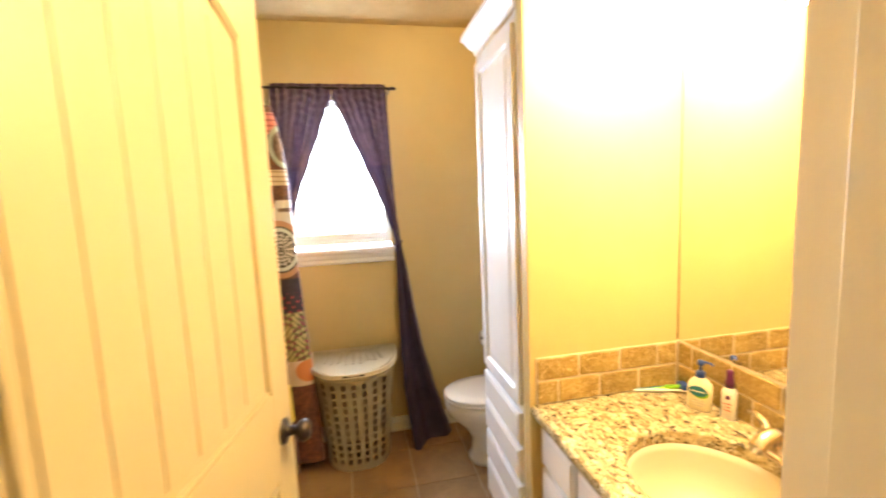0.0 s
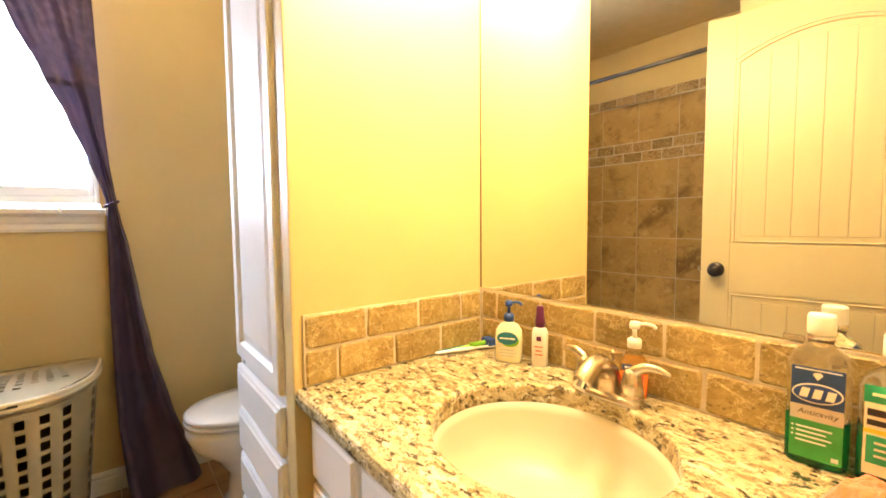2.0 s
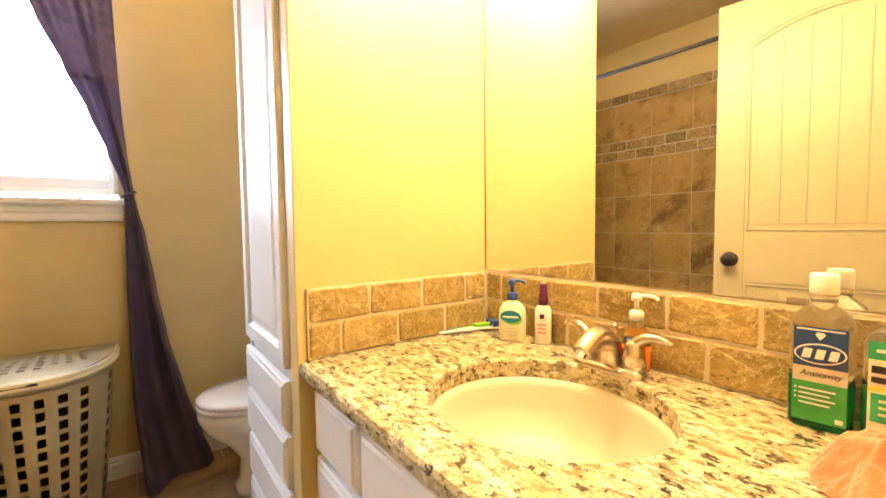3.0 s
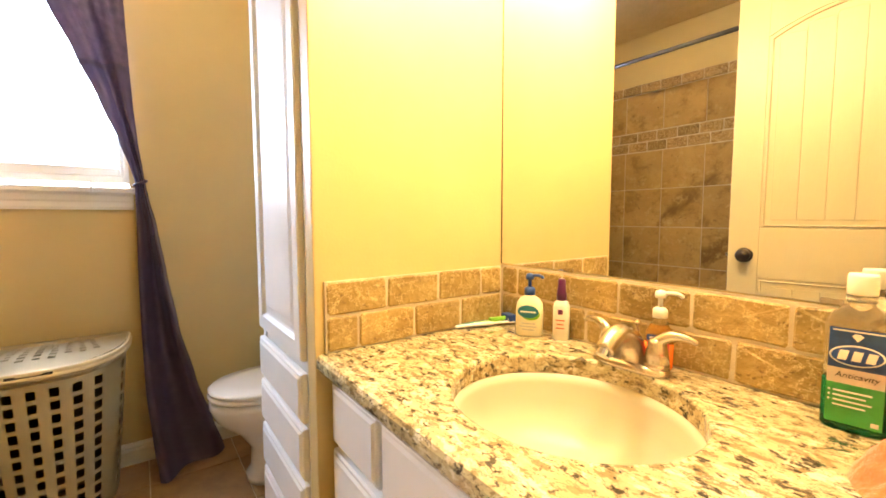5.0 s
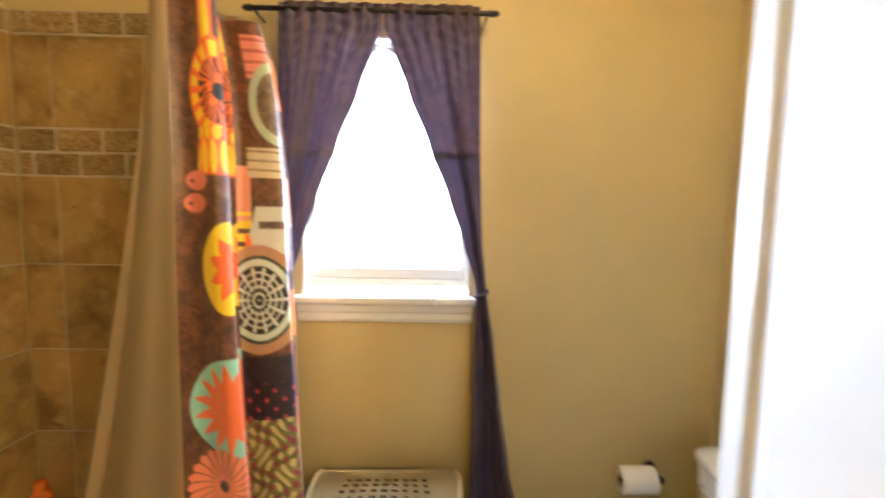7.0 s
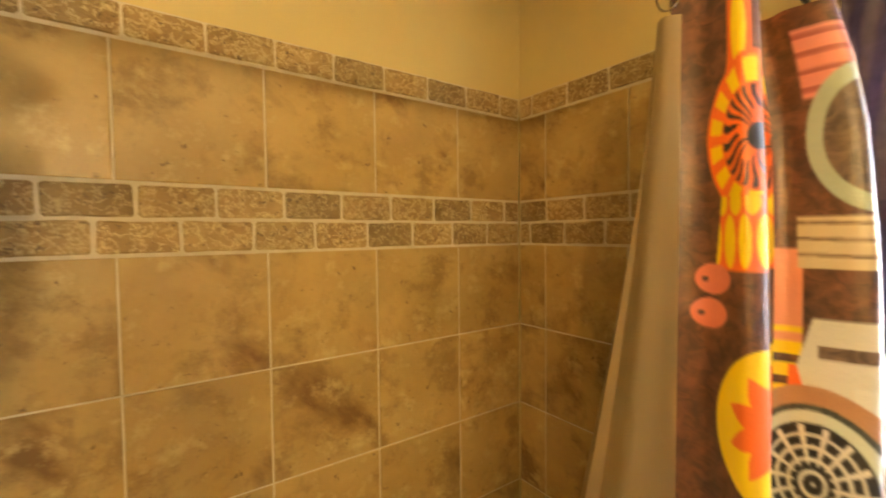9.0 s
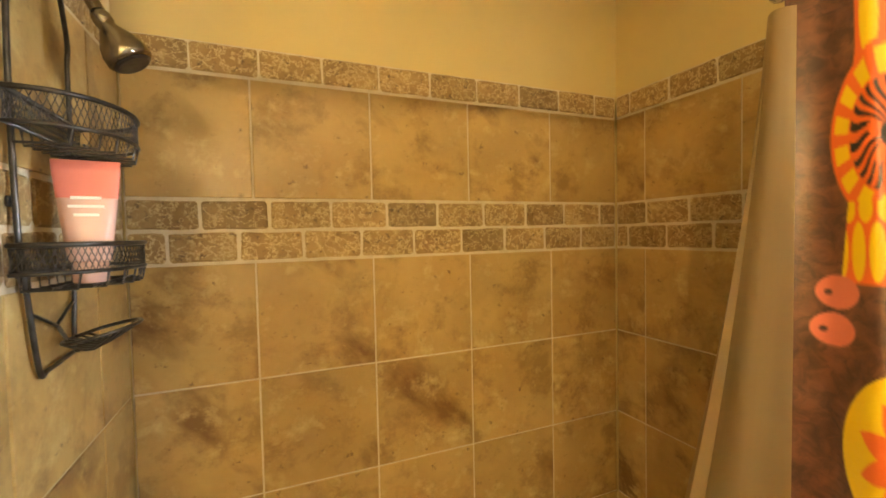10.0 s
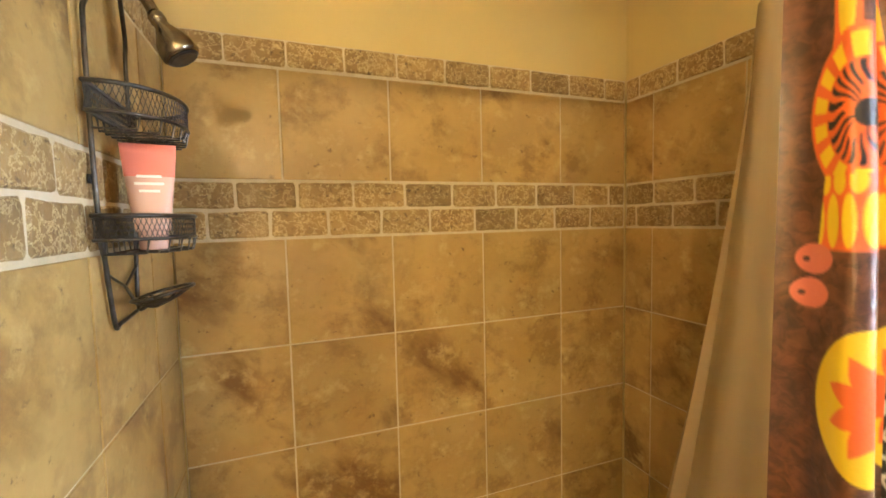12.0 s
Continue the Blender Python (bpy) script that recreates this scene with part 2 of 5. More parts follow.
def sheer(name, colour, clear):
    """Thin cloth or vinyl that lets light through."""
    m = bpy.data.materials.new(name)
    m.use_nodes = True
    nt = m.node_tree
    b = nt.nodes["Principled BSDF"]
    out = nt.nodes["Material Output"]
    b.inputs["Base Color"].default_value = (*colour, 1)
    b.inputs["Roughness"].default_value = 0.35
    tr = nt.nodes.new("ShaderNodeBsdfTranslucent")
    tr.inputs["Color"].default_value = (*colour, 1)
    tp = nt.nodes.new("ShaderNodeBsdfTransparent")
    tp.inputs["Color"].default_value = (0.95, 0.90, 0.80, 1)
    noise_tex = nt.nodes.new("ShaderNodeTexNoise")
    noise_tex.inputs["Scale"].default_value = 5.0
    m1, m2 = nt.nodes.new("ShaderNodeMixShader"), nt.nodes.new("ShaderNodeMixShader")
    m1.inputs[0].default_value = 0.45
    nt.links.new(b.outputs[0], m1.inputs[1])
    nt.links.new(tr.outputs[0], m1.inputs[2])
    mr = nt.nodes.new("ShaderNodeMapRange")
    mr.inputs["To Min"].default_value, mr.inputs["To Max"].default_value = clear - 0.06, clear + 0.06
    nt.links.new(noise_tex.outputs["Fac"], mr.inputs["Value"])
    nt.links.new(mr.outputs["Result"], m2.inputs[0])
    nt.links.new(m1.outputs[0], m2.inputs[1])
    nt.links.new(tp.outputs[0], m2.inputs[2])
    nt.links.new(m2.outputs[0], out.inputs["Surface"])
    return m


M_LINER = sheer("beige_vinyl_liner", (0.50, 0.375, 0.20), 0.20)


def printed(name):
    """Satin cloth whose dyed print comes from the mesh's colour layer."""
    m = surf(name, (0.1, 0.05, 0.03), None, 40, 0.34, bump=0.25, bump_scale=130, sheen=0.55)
    nt = m.node_tree
    b = nt.nodes["Principled BSDF"]
    b.inputs["Sheen Tint"].default_value = (0.80, 0.72, 1.0, 1)
    b.inputs["Sheen Roughness"].default_value = 0.4
    att = nt.nodes.new("ShaderNodeAttribute")
    att.attribute_name = "dye"
    n = nt.nodes.new("ShaderNodeTexNoise")
    n.inputs["Scale"].default_value, n.inputs["Detail"].default_value, n.inputs["Distortion"].default_value = 48.0, 6.0, 0.8
    where = nt.nodes.new("ShaderNodeTexCoord")
    nt.links.new(where.outputs["Object"], n.inputs["Vector"])
    hsv = nt.nodes.new("ShaderNodeHueSaturation")
    mr = nt.nodes.new("ShaderNodeMapRange")
    mr.inputs["From Min"].default_value, mr.inputs["From Max"].default_value = 0.36, 0.64
    mr.inputs["To Min"].default_value, mr.inputs["To Max"].default_value = 0.58, 1.4
    # the printed shapes are plain, the brown ground is mottled
    even = nt.nodes.new("ShaderNodeMix")
    even.inputs[3].default_value = 1.0
    nt.links.new(att.outputs["Alpha"], even.inputs[0])
    nt.links.new(mr.outputs["Result"], even.inputs[2])
    b.inputs["Coat Weight"].default_value, b.inputs["Coat Roughness"].default_value = 0.30, 0.32
    nt.links.new(n.outputs["Fac"], mr.inputs["Value"])
    nt.links.new(even.outputs[0], hsv.inputs["Value"])
    nt.links.new(att.outputs["Color"], hsv.inputs["Color"])
    nt.links.new(hsv.outputs["Color"], b.inputs["Base Color"])
    return m


M_PRINT = printed("flowered_shower_curtain")


# ---- mesh helpers ----
def part(name, bm, material, parent=None, label="", smooth=False):
    """One mesh object from a bmesh, under a thing or a part."""
    me = bpy.data.meshes.new(name)
    bmesh.ops.recalc_face_normals(bm, faces=bm.faces[:])
    bm.to_mesh(me)
    bm.free()
    if smooth:
        me.polygons.foreach_set("use_smooth", [True] * len(me.polygons))
    for m in (material if isinstance(material, (list, tuple)) else [material]):
        me.materials.append(m)
    ob = new(name, me)
    if parent:
        ob.parent = parent
    if label:
        tagged(ob, label)
    return ob


def empty(name, label, category, group="", kind="", at=None):
    ob = new(name)
    ob.empty_display_size = 0.05
    if at:
        ob.location = at
    return tagged(ob, label, category, group, kind)


def add_box(bm, x0, x1, y0, y1, z0, z1, bevel=0.0, seg=2):
    v = [bm.verts.new((x, y, z)) for x in (x0, x1) for y in (y0, y1) for z in (z0, z1)]
    fs = [bm.faces.new([v[i] for i in q]) for q in ((0, 1, 3, 2), (4, 6, 7, 5), (0, 4, 5, 1), (2, 3, 7, 6), (0, 2, 6, 4), (1, 5, 7, 3))]
    if bevel:
        es = list({e for f in fs for e in f.edges})
        bmesh.ops.bevel(bm, geom=es, offset=bevel, segments=seg, profile=0.6, affect="EDGES")
    return bm


def box(x0, x1, y0, y1, z0, z1, bevel=0.0, seg=2):
    return add_box(bmesh.new(), x0, x1, y0, y1, z0, z1, bevel, seg)


def loft(bm, rings, close=True, cap0=True, cap1=True):
    """Skins rings of equally many points."""
    vs = [[bm.verts.new(p) for p in r] for r in rings]
    n = len(vs[0])
    for a, b in zip(vs, vs[1:]):
        for i in range(n if close else n - 1):
            j = (i + 1) % n
            bm.faces.new((a[i], a[j], b[j], b[i]))
    if cap0:
        bm.faces.new(vs[0][::-1])
    if cap1:
        bm.faces.new(vs[-1])
    return bm


def ring(cx, cy, z, rx, ry, n=32, power=2.0, egg=0.0):
    """A (super)ellipse in a level plane; egg draws out its -x end."""
    out = []
    for i in range(n):
        a = 2 * math.pi * i / n
        c, s = math.cos(a), math.sin(a)
        k = (abs(c) ** power + abs(s) ** power) ** (-1 / power)
        x = c * k
        out.append((cx + rx * (x - egg * max(0, -x) ** 2), cy + ry * s * k, z))
    return out


def lathe(profile, cx=0, cy=0, z=0, n=28, bm=None):
    """A turned body from (radius, height) pairs."""
    bm = bm or bmesh.new()
    return loft(bm, [[(cx + r * math.cos(2 * math.pi * i / n), cy + r * math.sin(2 * math.pi * i / n), z + h) for i in range(n)] for r, h in profile])


def tube(points, radius, n=10, bm=None, cap=True):
    """A round bar along points; radius may be a list."""
    bm = bm or bmesh.new()
    pts = [Vector(p) for p in points]
    rad = radius if isinstance(radius, (list, tuple)) else [radius] * len(pts)
    rings, up = [], None
    for i, p in enumerate(pts):
        d = (pts[min(i + 1, len(pts) - 1)] - pts[max(i - 1, 0)]).normalized()
        if up is None:
            up = d.orthogonal().normalized()
        up = (up - d * up.dot(d)).normalized()
        side = d.cross(up)
        rings.append([p + rad[i] * (math.cos(2 * math.pi * k / n) * up + math.sin(2 * math.pi * k / n) * side) for k in range(n)])
    return loft(bm, rings, True, cap, cap)


def smooth_path(points, steps=6):
    """Catmull-Rom through points."""
    p = [Vector(q) for q in points]
    out = []
    for i in range(len(p) - 1):
        a, b, c, d = p[max(i - 1, 0)], p[i], p[i + 1], p[min(i + 2, len(p) - 1)]
        for k in range(steps):
            t = k / steps
            out.append(0.5 * ((2 * b) + (c - a) * t + (2 * a - 5 * b + 4 * c - d) * t * t + (3 * b - a - 3 * c + d) * t ** 3))
    out.append(p[-1])
    return out


def structure(name, bm, material, label, category):
    return tagged(part(name, bm, material), label, category, kind="structure")


# ---- the room ----
XW, XE, YS, YN, ZC = -0.65, 1.79, 2.87, 5.185, 2.52
HALL = 1.3

structure("floor", box(-0.8, 1.95, HALL - 0.1, 5.35, -0.12, -0.004), M_GROUT, "tan grout bed under the stone floor tiles", "floor")
structure("ceiling", box(-0.8, 1.95, HALL - 0.1, 5.35, ZC, ZC + 0.1), M_CEIL, "cream textured ceiling", "ceiling")
structure("wall_west", box(XW - 0.12, XW, 3.59, 5.305, 0, ZC), M_WALL, "tan painted wall above the tub tiles", "wall")
# north wall with the window's opening
WX0, WX1, WZ0, WZ1 = 0.30, 0.885, 1.20, 2.09
bm = bmesh.new()
add_box(bm, XW, WX0, YN, YN + 0.12, 0, ZC)
add_box(bm, WX1, XE + 0.12, YN, YN + 0.12, 0, ZC)
add_box(bm, WX0, WX1, YN, YN + 0.12, 0, WZ0)
add_box(bm, WX0, WX1, YN, YN + 0.12, WZ1, ZC)
structure("wall_north", bm, M_WALL, "tan painted wall with the window", "wall")
structure("wall_east", box(XE, XE + 0.12, YS, YN, 0, ZC), M_WALL, "tan painted wall behind mirror and toilet", "wall")
# short wall between vanity and tall cabinet
PX, PY = 1.214, 3.845
structure("wall_partition", box(PX, XE, PY, PY + 0.055, 0, ZC, 0.004), M_WALL, "pale yellow lit wall at the vanity's end", "wall")
SOFFIT = 2.115
structure("soffit", box(PX, XE, YS, PY, SOFFIT, ZC, 0.003), M_WALL, "tan painted soffit over the vanity", "soffit")
# tub's plumbing wall and the walls round the open door
structure("wall_shower", box(XW, 0.11, 3.59, 3.70, 0, ZC, 0.004), M_WALL, "tan wall that carries the shower head", "wall")
structure("wall_behind_door", box(-0.01, 0.11, YS, 3.59, 0, ZC), M_WALL, "tan painted wall behind the open door", "wall")
# south wall with the doorway
DX0, DX1, DH = 0.325, 1.053, 2.06
bm = bmesh.new()
add_box(bm, -0.01, DX0 - 0.02, YS - 0.12, YS, 0, ZC)
add_box(bm, DX1 + 0.02, XE + 0.12, YS - 0.12, YS, 0, ZC)
add_box(bm, DX0 - 0.02, DX1 + 0.02, YS - 0.12, YS, DH + 0.02, ZC)
structure("wall_south", bm, M_WALL, "tan painted wall with the doorway", "wall")
# hall outside the doorway
structure("wall_hall_west", box(-0.3, -0.2, HALL, YS - 0.12, 0, ZC), M_WALL, "tan painted hall wall", "wall")
structure("wall_hall_east", box(1.8, 1.9, HALL, YS - 0.12, 0, ZC), M_WALL, "tan painted hall wall", "wall")
structure("wall_hall_south", box(-0.3, 1.9, HALL - 0.1, HALL, 0, ZC), M_WALL, "tan painted hall wall", "wall")
structure("wall_hall_north", box(-0.3, -0.01, YS - 0.12, YS, 0, ZC), M_WALL, "tan painted hall wall", "wall")

# ---- trim, window and door ----
def moulding(profile, axis, a, b, at, flip=1):
    """A length of moulding: profile of (out, z) pairs swept along x or y from a to b; at: the wall's place; flip: +1 or -1, its way out."""
    bm = bmesh.new()
    rings = []
    for s in (a, b):
        rings.append([(s, at + flip * o, z) if axis == "x" else (at + flip * o, s, z) for o, z in profile])
    return loft(bm, rings)


BASE = [(0, 0), (0.014, 0), (0.014, 0.062), (0.010, 0.072), (0.012, 0.078), (0.006, 0.092), (0, 0.095)]
structure("baseboard_north", moulding(BASE, "x", 0.125, XE - 0.001, YN - 0.0005, -1), M_TRIM, "white moulded baseboard under the window", "baseboard")
structure("baseboard_east", moulding(BASE, "y", 4.35, YN - 0.015, XE - 0.0005, -1), M_TRIM, "white moulded baseboard behind the toilet", "baseboard")
structure("baseboard_west", moulding(BASE, "y", YS + 0.001, 3.70, 0.1105, 1), M_TRIM, "white moulded baseboard behind the door", "baseboard")


def build_window():
    w = empty("window_1", "white vinyl window with stool and apron, bright daylight", "window", kind="structure")
    f = 0.018
    bm = bmesh.new()
    y0, y1 = YN + 0.05, YN + 0.10
    z0, z1 = WZ0 + 0.035, WZ1
    for b in ((WX0, WX0 + f, z0, z1), (WX1 - f, WX1, z0, z1), (WX0 + f, WX1 - f, z1 - f, z1), (WX0 + f, WX1 - f, z0, z0 + 0.03)):
        add_box(bm, b[0], b[1], y0, y1, b[2], b[3], 0.004)
    part("window_frame", bm, M_TRIM, w)
    for name, za, zb, yo in (("sash", z0 + 0.03, z1 - f, 0.0),):
        bm = bmesh.new()
        xa, xb, s = WX0 + f, WX1 - f, 0.016
        ya, yb = y0 + 0.004 + yo, y0 + 0.024 + yo
        add_box(bm, xa, xa + s, ya, yb, za, zb, 0.003)
        add_box(bm, xb - s, xb, ya, yb, za, zb, 0.003)
        add_box(bm, xa + s, xb - s, ya, yb, za, za + 0.036, 0.003)
        add_box(bm, xa + s, xb - s, ya, yb, zb - s, zb, 0.003)
        sash = part(name, bm, M_TRIM, w)
        p = part("pane", box(xa + s, xb - s, ya + 0.008, ya + 0.012, za + 0.036, zb - s), M_GLASS, sash)
        p.visible_shadow = False
    # reveal lining, stool and apron
    bm = bmesh.new()
    add_box(bm, WX0, WX0 + 0.008, YN, y0, WZ0 + 0.03, WZ1)
    add_box(bm, WX1 - 0.008, WX1, YN, y0, WZ0 + 0.03, WZ1)
    add_box(bm, WX0 + 0.008, WX1 - 0.008, YN, y0, WZ1 - 0.008, WZ1)
    part("lining", bm, M_TRIM, w)
    part("window_sill", box(0.262, 0.918, YN - 0.040, YN + 0.05, 1.186, 1.212, 0.008, 3), M_TRIM, w)
    prof = [(0, 1.120), (0.012, 1.120), (0.016, 1.132), (0.014, 1.150), (0.018, 1.158), (0.018, 1.178), (0.024, 1.186), (0, 1.186)]
    part("apron", moulding(prof, "x", 0.285, 0.897, YN - 0.0005, -1), M_TRIM, w)
    cord = tube([(0.760, YN - 0.044, 1.235), (0.761, YN - 0.044, 1.212), (0.763, YN - 0.045, 1.190)], [0.0025, 0.004, 0.006], 8)
    part("pull_cord", cord, M_WHITE, w)


build_window()
structure("backdrop", box(-1.6, 2.8, 6.6, 6.62, -0.2, 4.2), M_SKYGLOW, "bright overcast sky outside the window", "backdrop")


def build_doorway():
    d = empty("door_frame", "cream-white painted door casing and jamb", "door frame", kind="structure")
    for nm, x0, x1 in (("jamb_hinge", DX0 - 0.018, DX0 - 0.002), ("jamb_latch", DX1, DX1 + 0.018)):
        part(nm, box(x0, x1, YS - 0.122, YS + 0.002, 0, DH), M_JAMB_LIFTED, d)
    part("jamb_head", box(DX0 - 0.018, DX1 + 0.018, YS - 0.122, YS + 0.002, DH, DH + 0.018), M_JAMB_LIFTED, d)
    part("stop", box(DX1 - 0.011, DX1 - 0.0005, YS - 0.08, YS - 0.038, 0, DH - 0.012, 0.002), M_JAMB_LIFTED, d)
    part("stop", box(DX0 - 0.0015, DX0 + 0.009, YS - 0.08, YS - 0.048, 0, DH - 0.012, 0.002), M_JAMB_LIFTED, d)
    part("stop", box(DX0, DX1, YS - 0.08, YS - 0.048, DH - 0.011, DH - 0.0005, 0.002), M_JAMB_LIFTED, d)
    for yy, flip in ((YS + 0.0005, 1), (YS - 0.1205, -1)):
        for x0, way in ((DX0 - 0.008, -1), (DX1 + 0.006, 1)):
            bm = bmesh.new()
            pr = [(0, 0), (0, 0.010), (0.008, 0.013), (0.014, 0.012), (0.045, 0.016), (0.058, 0.017), (0.060, 0.012), (0.060, 0)]
            loft(bm, [[(x0 + way * o, yy + flip * h, z) for o, h in pr] for z in (0, DH + 0.007)])
            part("casing", bm, M_JAMB_LIFTED, d)
        part("casing", box(DX0 - 0.07, DX1 + 0.07, min(yy, yy + flip * 0.016), max(yy, yy + flip * 0.016), DH + 0.008, DH + 0.066, 0.004), M_JAMB_LIFTED, d)
    part("strike_plate", box(DX1 - 0.0015, DX1 - 0.0003, YS - 0.034, YS - 0.008, 0.87, 0.93), M_BLACK, d)


build_doorway()


def build_door():
    """An arch-top two-panel plank door, swung into the room; its own y runs from hinge to latch."""
    d = empty("door_1", "cream-white arched two-panel plank door, standing open", "door", kind="structure", at=(DX0 + 0.004, YS + 0.035, 0))
    d.rotation_euler[2] = radians(-10.3)
    W, Hh, z0, T = 0.82, 2.046, 0.012, 0.035
    st, core = 0.112, 0.0055
    part("core", box(-T + core, -core, 0.001, W - 0.001, z0 + 0.001, Hh - 0.001), M_DOOR_DIMMED, d)
    z_mid0, z_mid1, z_bot, z_spring, z_crown = 0.815, 1.035, 0.235, 1.850, 1.935
    ya, yb = st, W - st
    for side in (1, -1):
        x_in, x_out = (-core - 0.0005, 0.0) if side == 1 else (-T, -T + core + 0.0005)
        for a, b in ((0, ya), (yb, W)):
            part("stile", box(x_in, x_out, a, b, z0, Hh, 0.002), M_DOOR_DIMMED, d)
        part("bottom_rail", box(x_in, x_out, ya, yb, z0, z_bot, 0.002), M_DOOR_DIMMED, d)
        part("middle_rail", box(x_in, x_out, ya, yb, z_mid0, z_mid1, 0.002), M_DOOR_DIMMED, d)
        bm = bmesh.new()
        n = 20
        arc = [(ya + (yb - ya) * i / n, z_spring + (z_crown - z_spring) * (1 - (2 * i / n - 1) ** 2)) for i in range(n + 1)]
        outline = arc + [(yb, Hh), (ya, Hh)]
        loft(bm, [[(x_in, y, z) for y, z in outline], [(x_out, y, z) for y, z in outline]])
        part("arched_rail", bm, M_DOOR_DIMMED, d)
        xs = -core if side == 1 else -T + core
        s = 1 if side == 1 else -1
        # bead round each panel
        def bead(path):
            part("panel_bead", tube([(xs + s * 0.0035, y, z) for y, z in path], 0.0052, 8), M_DOOR_DIMMED, d)
        o = 0.012
        bead([(ya + o, z_mid1 + o), (yb - o, z_mid1 + o), (yb - o, z_spring - 0.01)] + [(y + (o if y < W / 2 else -o) * abs(2 * (y - W / 2) / (yb - ya)), z - o) for y, z in arc[::-1]] + [(ya + o, z_spring - 0.01), (ya + o, z_mid1 + o)])
        bead([(ya + o, z_bot + o), (yb - o, z_bot + o), (yb - o, z_mid0 - o), (ya + o, z_mid0 - o), (ya + o, z_bot + o)])
        # planks with V joints
        k, g = 6, 0.0022
        p0, p1 = ya + 0.036, yb - 0.036
        w = (p1 - p0) / k
        for i in range(k):
            a, b = p0 + i * w + g / 2, p0 + (i + 1) * w - g / 2
            top = z_spring - 0.045 + (z_crown - z_spring) * (1 - (2 * ((a + b) / 2 - ya) / (yb - ya) - 1) ** 2)
            for za, zb in ((z_mid1 + 0.036, top), (z_bot + 0.036, z_mid0 - 0.036)):
                part("plank", box(min(xs, xs + s * 0.0030), max(xs, xs + s * 0.0030), a, b, za, zb, 0.0022, 2), M_DOOR_DIMMED, d)
    # knob set on both faces, latch plate on the edge
    zk, yk = 0.915, W - 0.062
    for s, x in ((1, 0.0), (-1, -T)):
        prof = [(0.033, 0), (0.033, 0.004), (0.028, 0.008), (0.013, 0.012), (0.011, 0.030), (0.020, 0.036), (0.027, 0.045), (0.028, 0.055), (0.022, 0.064), (0.008, 0.068)]
        bm = bmesh.new()
        n = 24
        loft(bm, [[(x + s * h, yk + r * math.cos(2 * math.pi * i / n), zk + r * math.sin(2 * math.pi * i / n)) for i in range(n)] for r, h in prof])
        part("knob", bm, M_BLACK, d, "oil-rubbed bronze round knob", True)
    part("latch_plate", box(-T + 0.006, -0.006, W - 0.0005, W + 0.001, zk - 0.028, zk + 0.028), M_NICKEL, d)
    bm = box(-T + 0.011, -0.011, W, W + 0.010, zk - 0.008, zk + 0.008, 0.003)
    part("latch", bm, M_CHROME, d, "bright latch bolt")
    for zh in (0.25, 1.02, 1.80):
        part("hinge", tube([(0.004, -0.002, zh - 0.045), (0.004, -0.002, zh + 0.045)], 0.006, 10), M_BLACK, d)


build_door()


# ---- tall linen cabinet ----
def panel_front(bm, x, y0, y1, z0, z1, depth=0.019, rail=0.055, raised=True):
    """A cabinet front that faces -x: frame, sunk border and raised field as one skin."""
    steps = [(0, 0.0), (0.004, -0.004), (rail - 0.012, -0.004), (rail - 0.004, 0.006), (rail + 0.002, 0.007), (rail + 0.028, -0.001)] if raised else [(0, 0.0), (0.004, -0.004), (0.010, -0.004), (0.016, -0.008), (0.020, -0.008)]
    rings = [[(x + depth, y0, z0), (x + depth, y1, z0), (x + depth, y1, z1), (x + depth, y0, z1)]]
    for inset, dx in steps:
        i = min(inset, (y1 - y0) / 2 - 0.004, (z1 - z0) / 2 - 0.004)
        rings.append([(x + 0.008 + dx, y0 + i, z0 + i), (x + 0.008 + dx, y1 - i, z0 + i), (x + 0.008 + dx, y1 - i, z1 - i), (x + 0.008 + dx, y0 + i, z1 - i)])
    loft(bm, rings)
    return bm


def build_linen_cabinet():
    c = empty("linen_cabinet", "tall white painted linen cabinet beside the toilet", "cabinet")
    y0, y1, xf, top = PY + 0.0575, 4.345, 1.224, 2.075
    part("body", box(xf, XE - 0.002, y0, y1, 0.10, top, 0.002), M_CAB, c)
    part("toe_kick", box(xf + 0.06, XE - 0.002, y0 + 0.002, y1 - 0.002, 0.0, 0.0995), M_CAB, c)
    # face frame
    bm = bmesh.new()
    add_box(bm, xf - 0.006, xf - 0.0005, y0, y0 + 0.026, 0.10, top, 0.0015)
    add_box(bm, xf - 0.006, xf - 0.0005, y1 - 0.026, y1, 0.10, top, 0.0015)
    part("face_frame", bm, M_CAB, c)
    a, b = y0 + 0.014, y1 - 0.014
    part("door", panel_front(bmesh.new(), 1.1985, a, b, 0.742, 2.035), M_CAB, c, "tall raised-panel door")
    for za, zb in ((0.590, 0.712), (0.446, 0.574), (0.302, 0.430), (0.130, 0.286)):
        part("drawer", panel_front(bmesh.new(), 1.1985, a, b, za, zb, raised=False), M_CAB, c)
    prof = [(0, top), (0.006, top), (0.008, top + 0.016), (0.026, top + 0.034), (0.040, top + 0.060), (0.052, top + 0.070), (0.052, top + 0.088), (0, top + 0.088)]
    bm = bmesh.new()
    loft(bm, [[(1.215 - o, y0, z) for o, z in prof], [(1.215 - o, y1 + o, z) for o, z in prof], [(XE - 0.002, y1 + o, z) for o, z in prof]])
    part("crown", bm, M_CAB, c, "stepped crown moulding")


build_linen_cabinet()

# ---- vanity ----
CT = 0.777
SX, SY, SRX, SRY = 1.500, 3.382, 0.195, 0.214


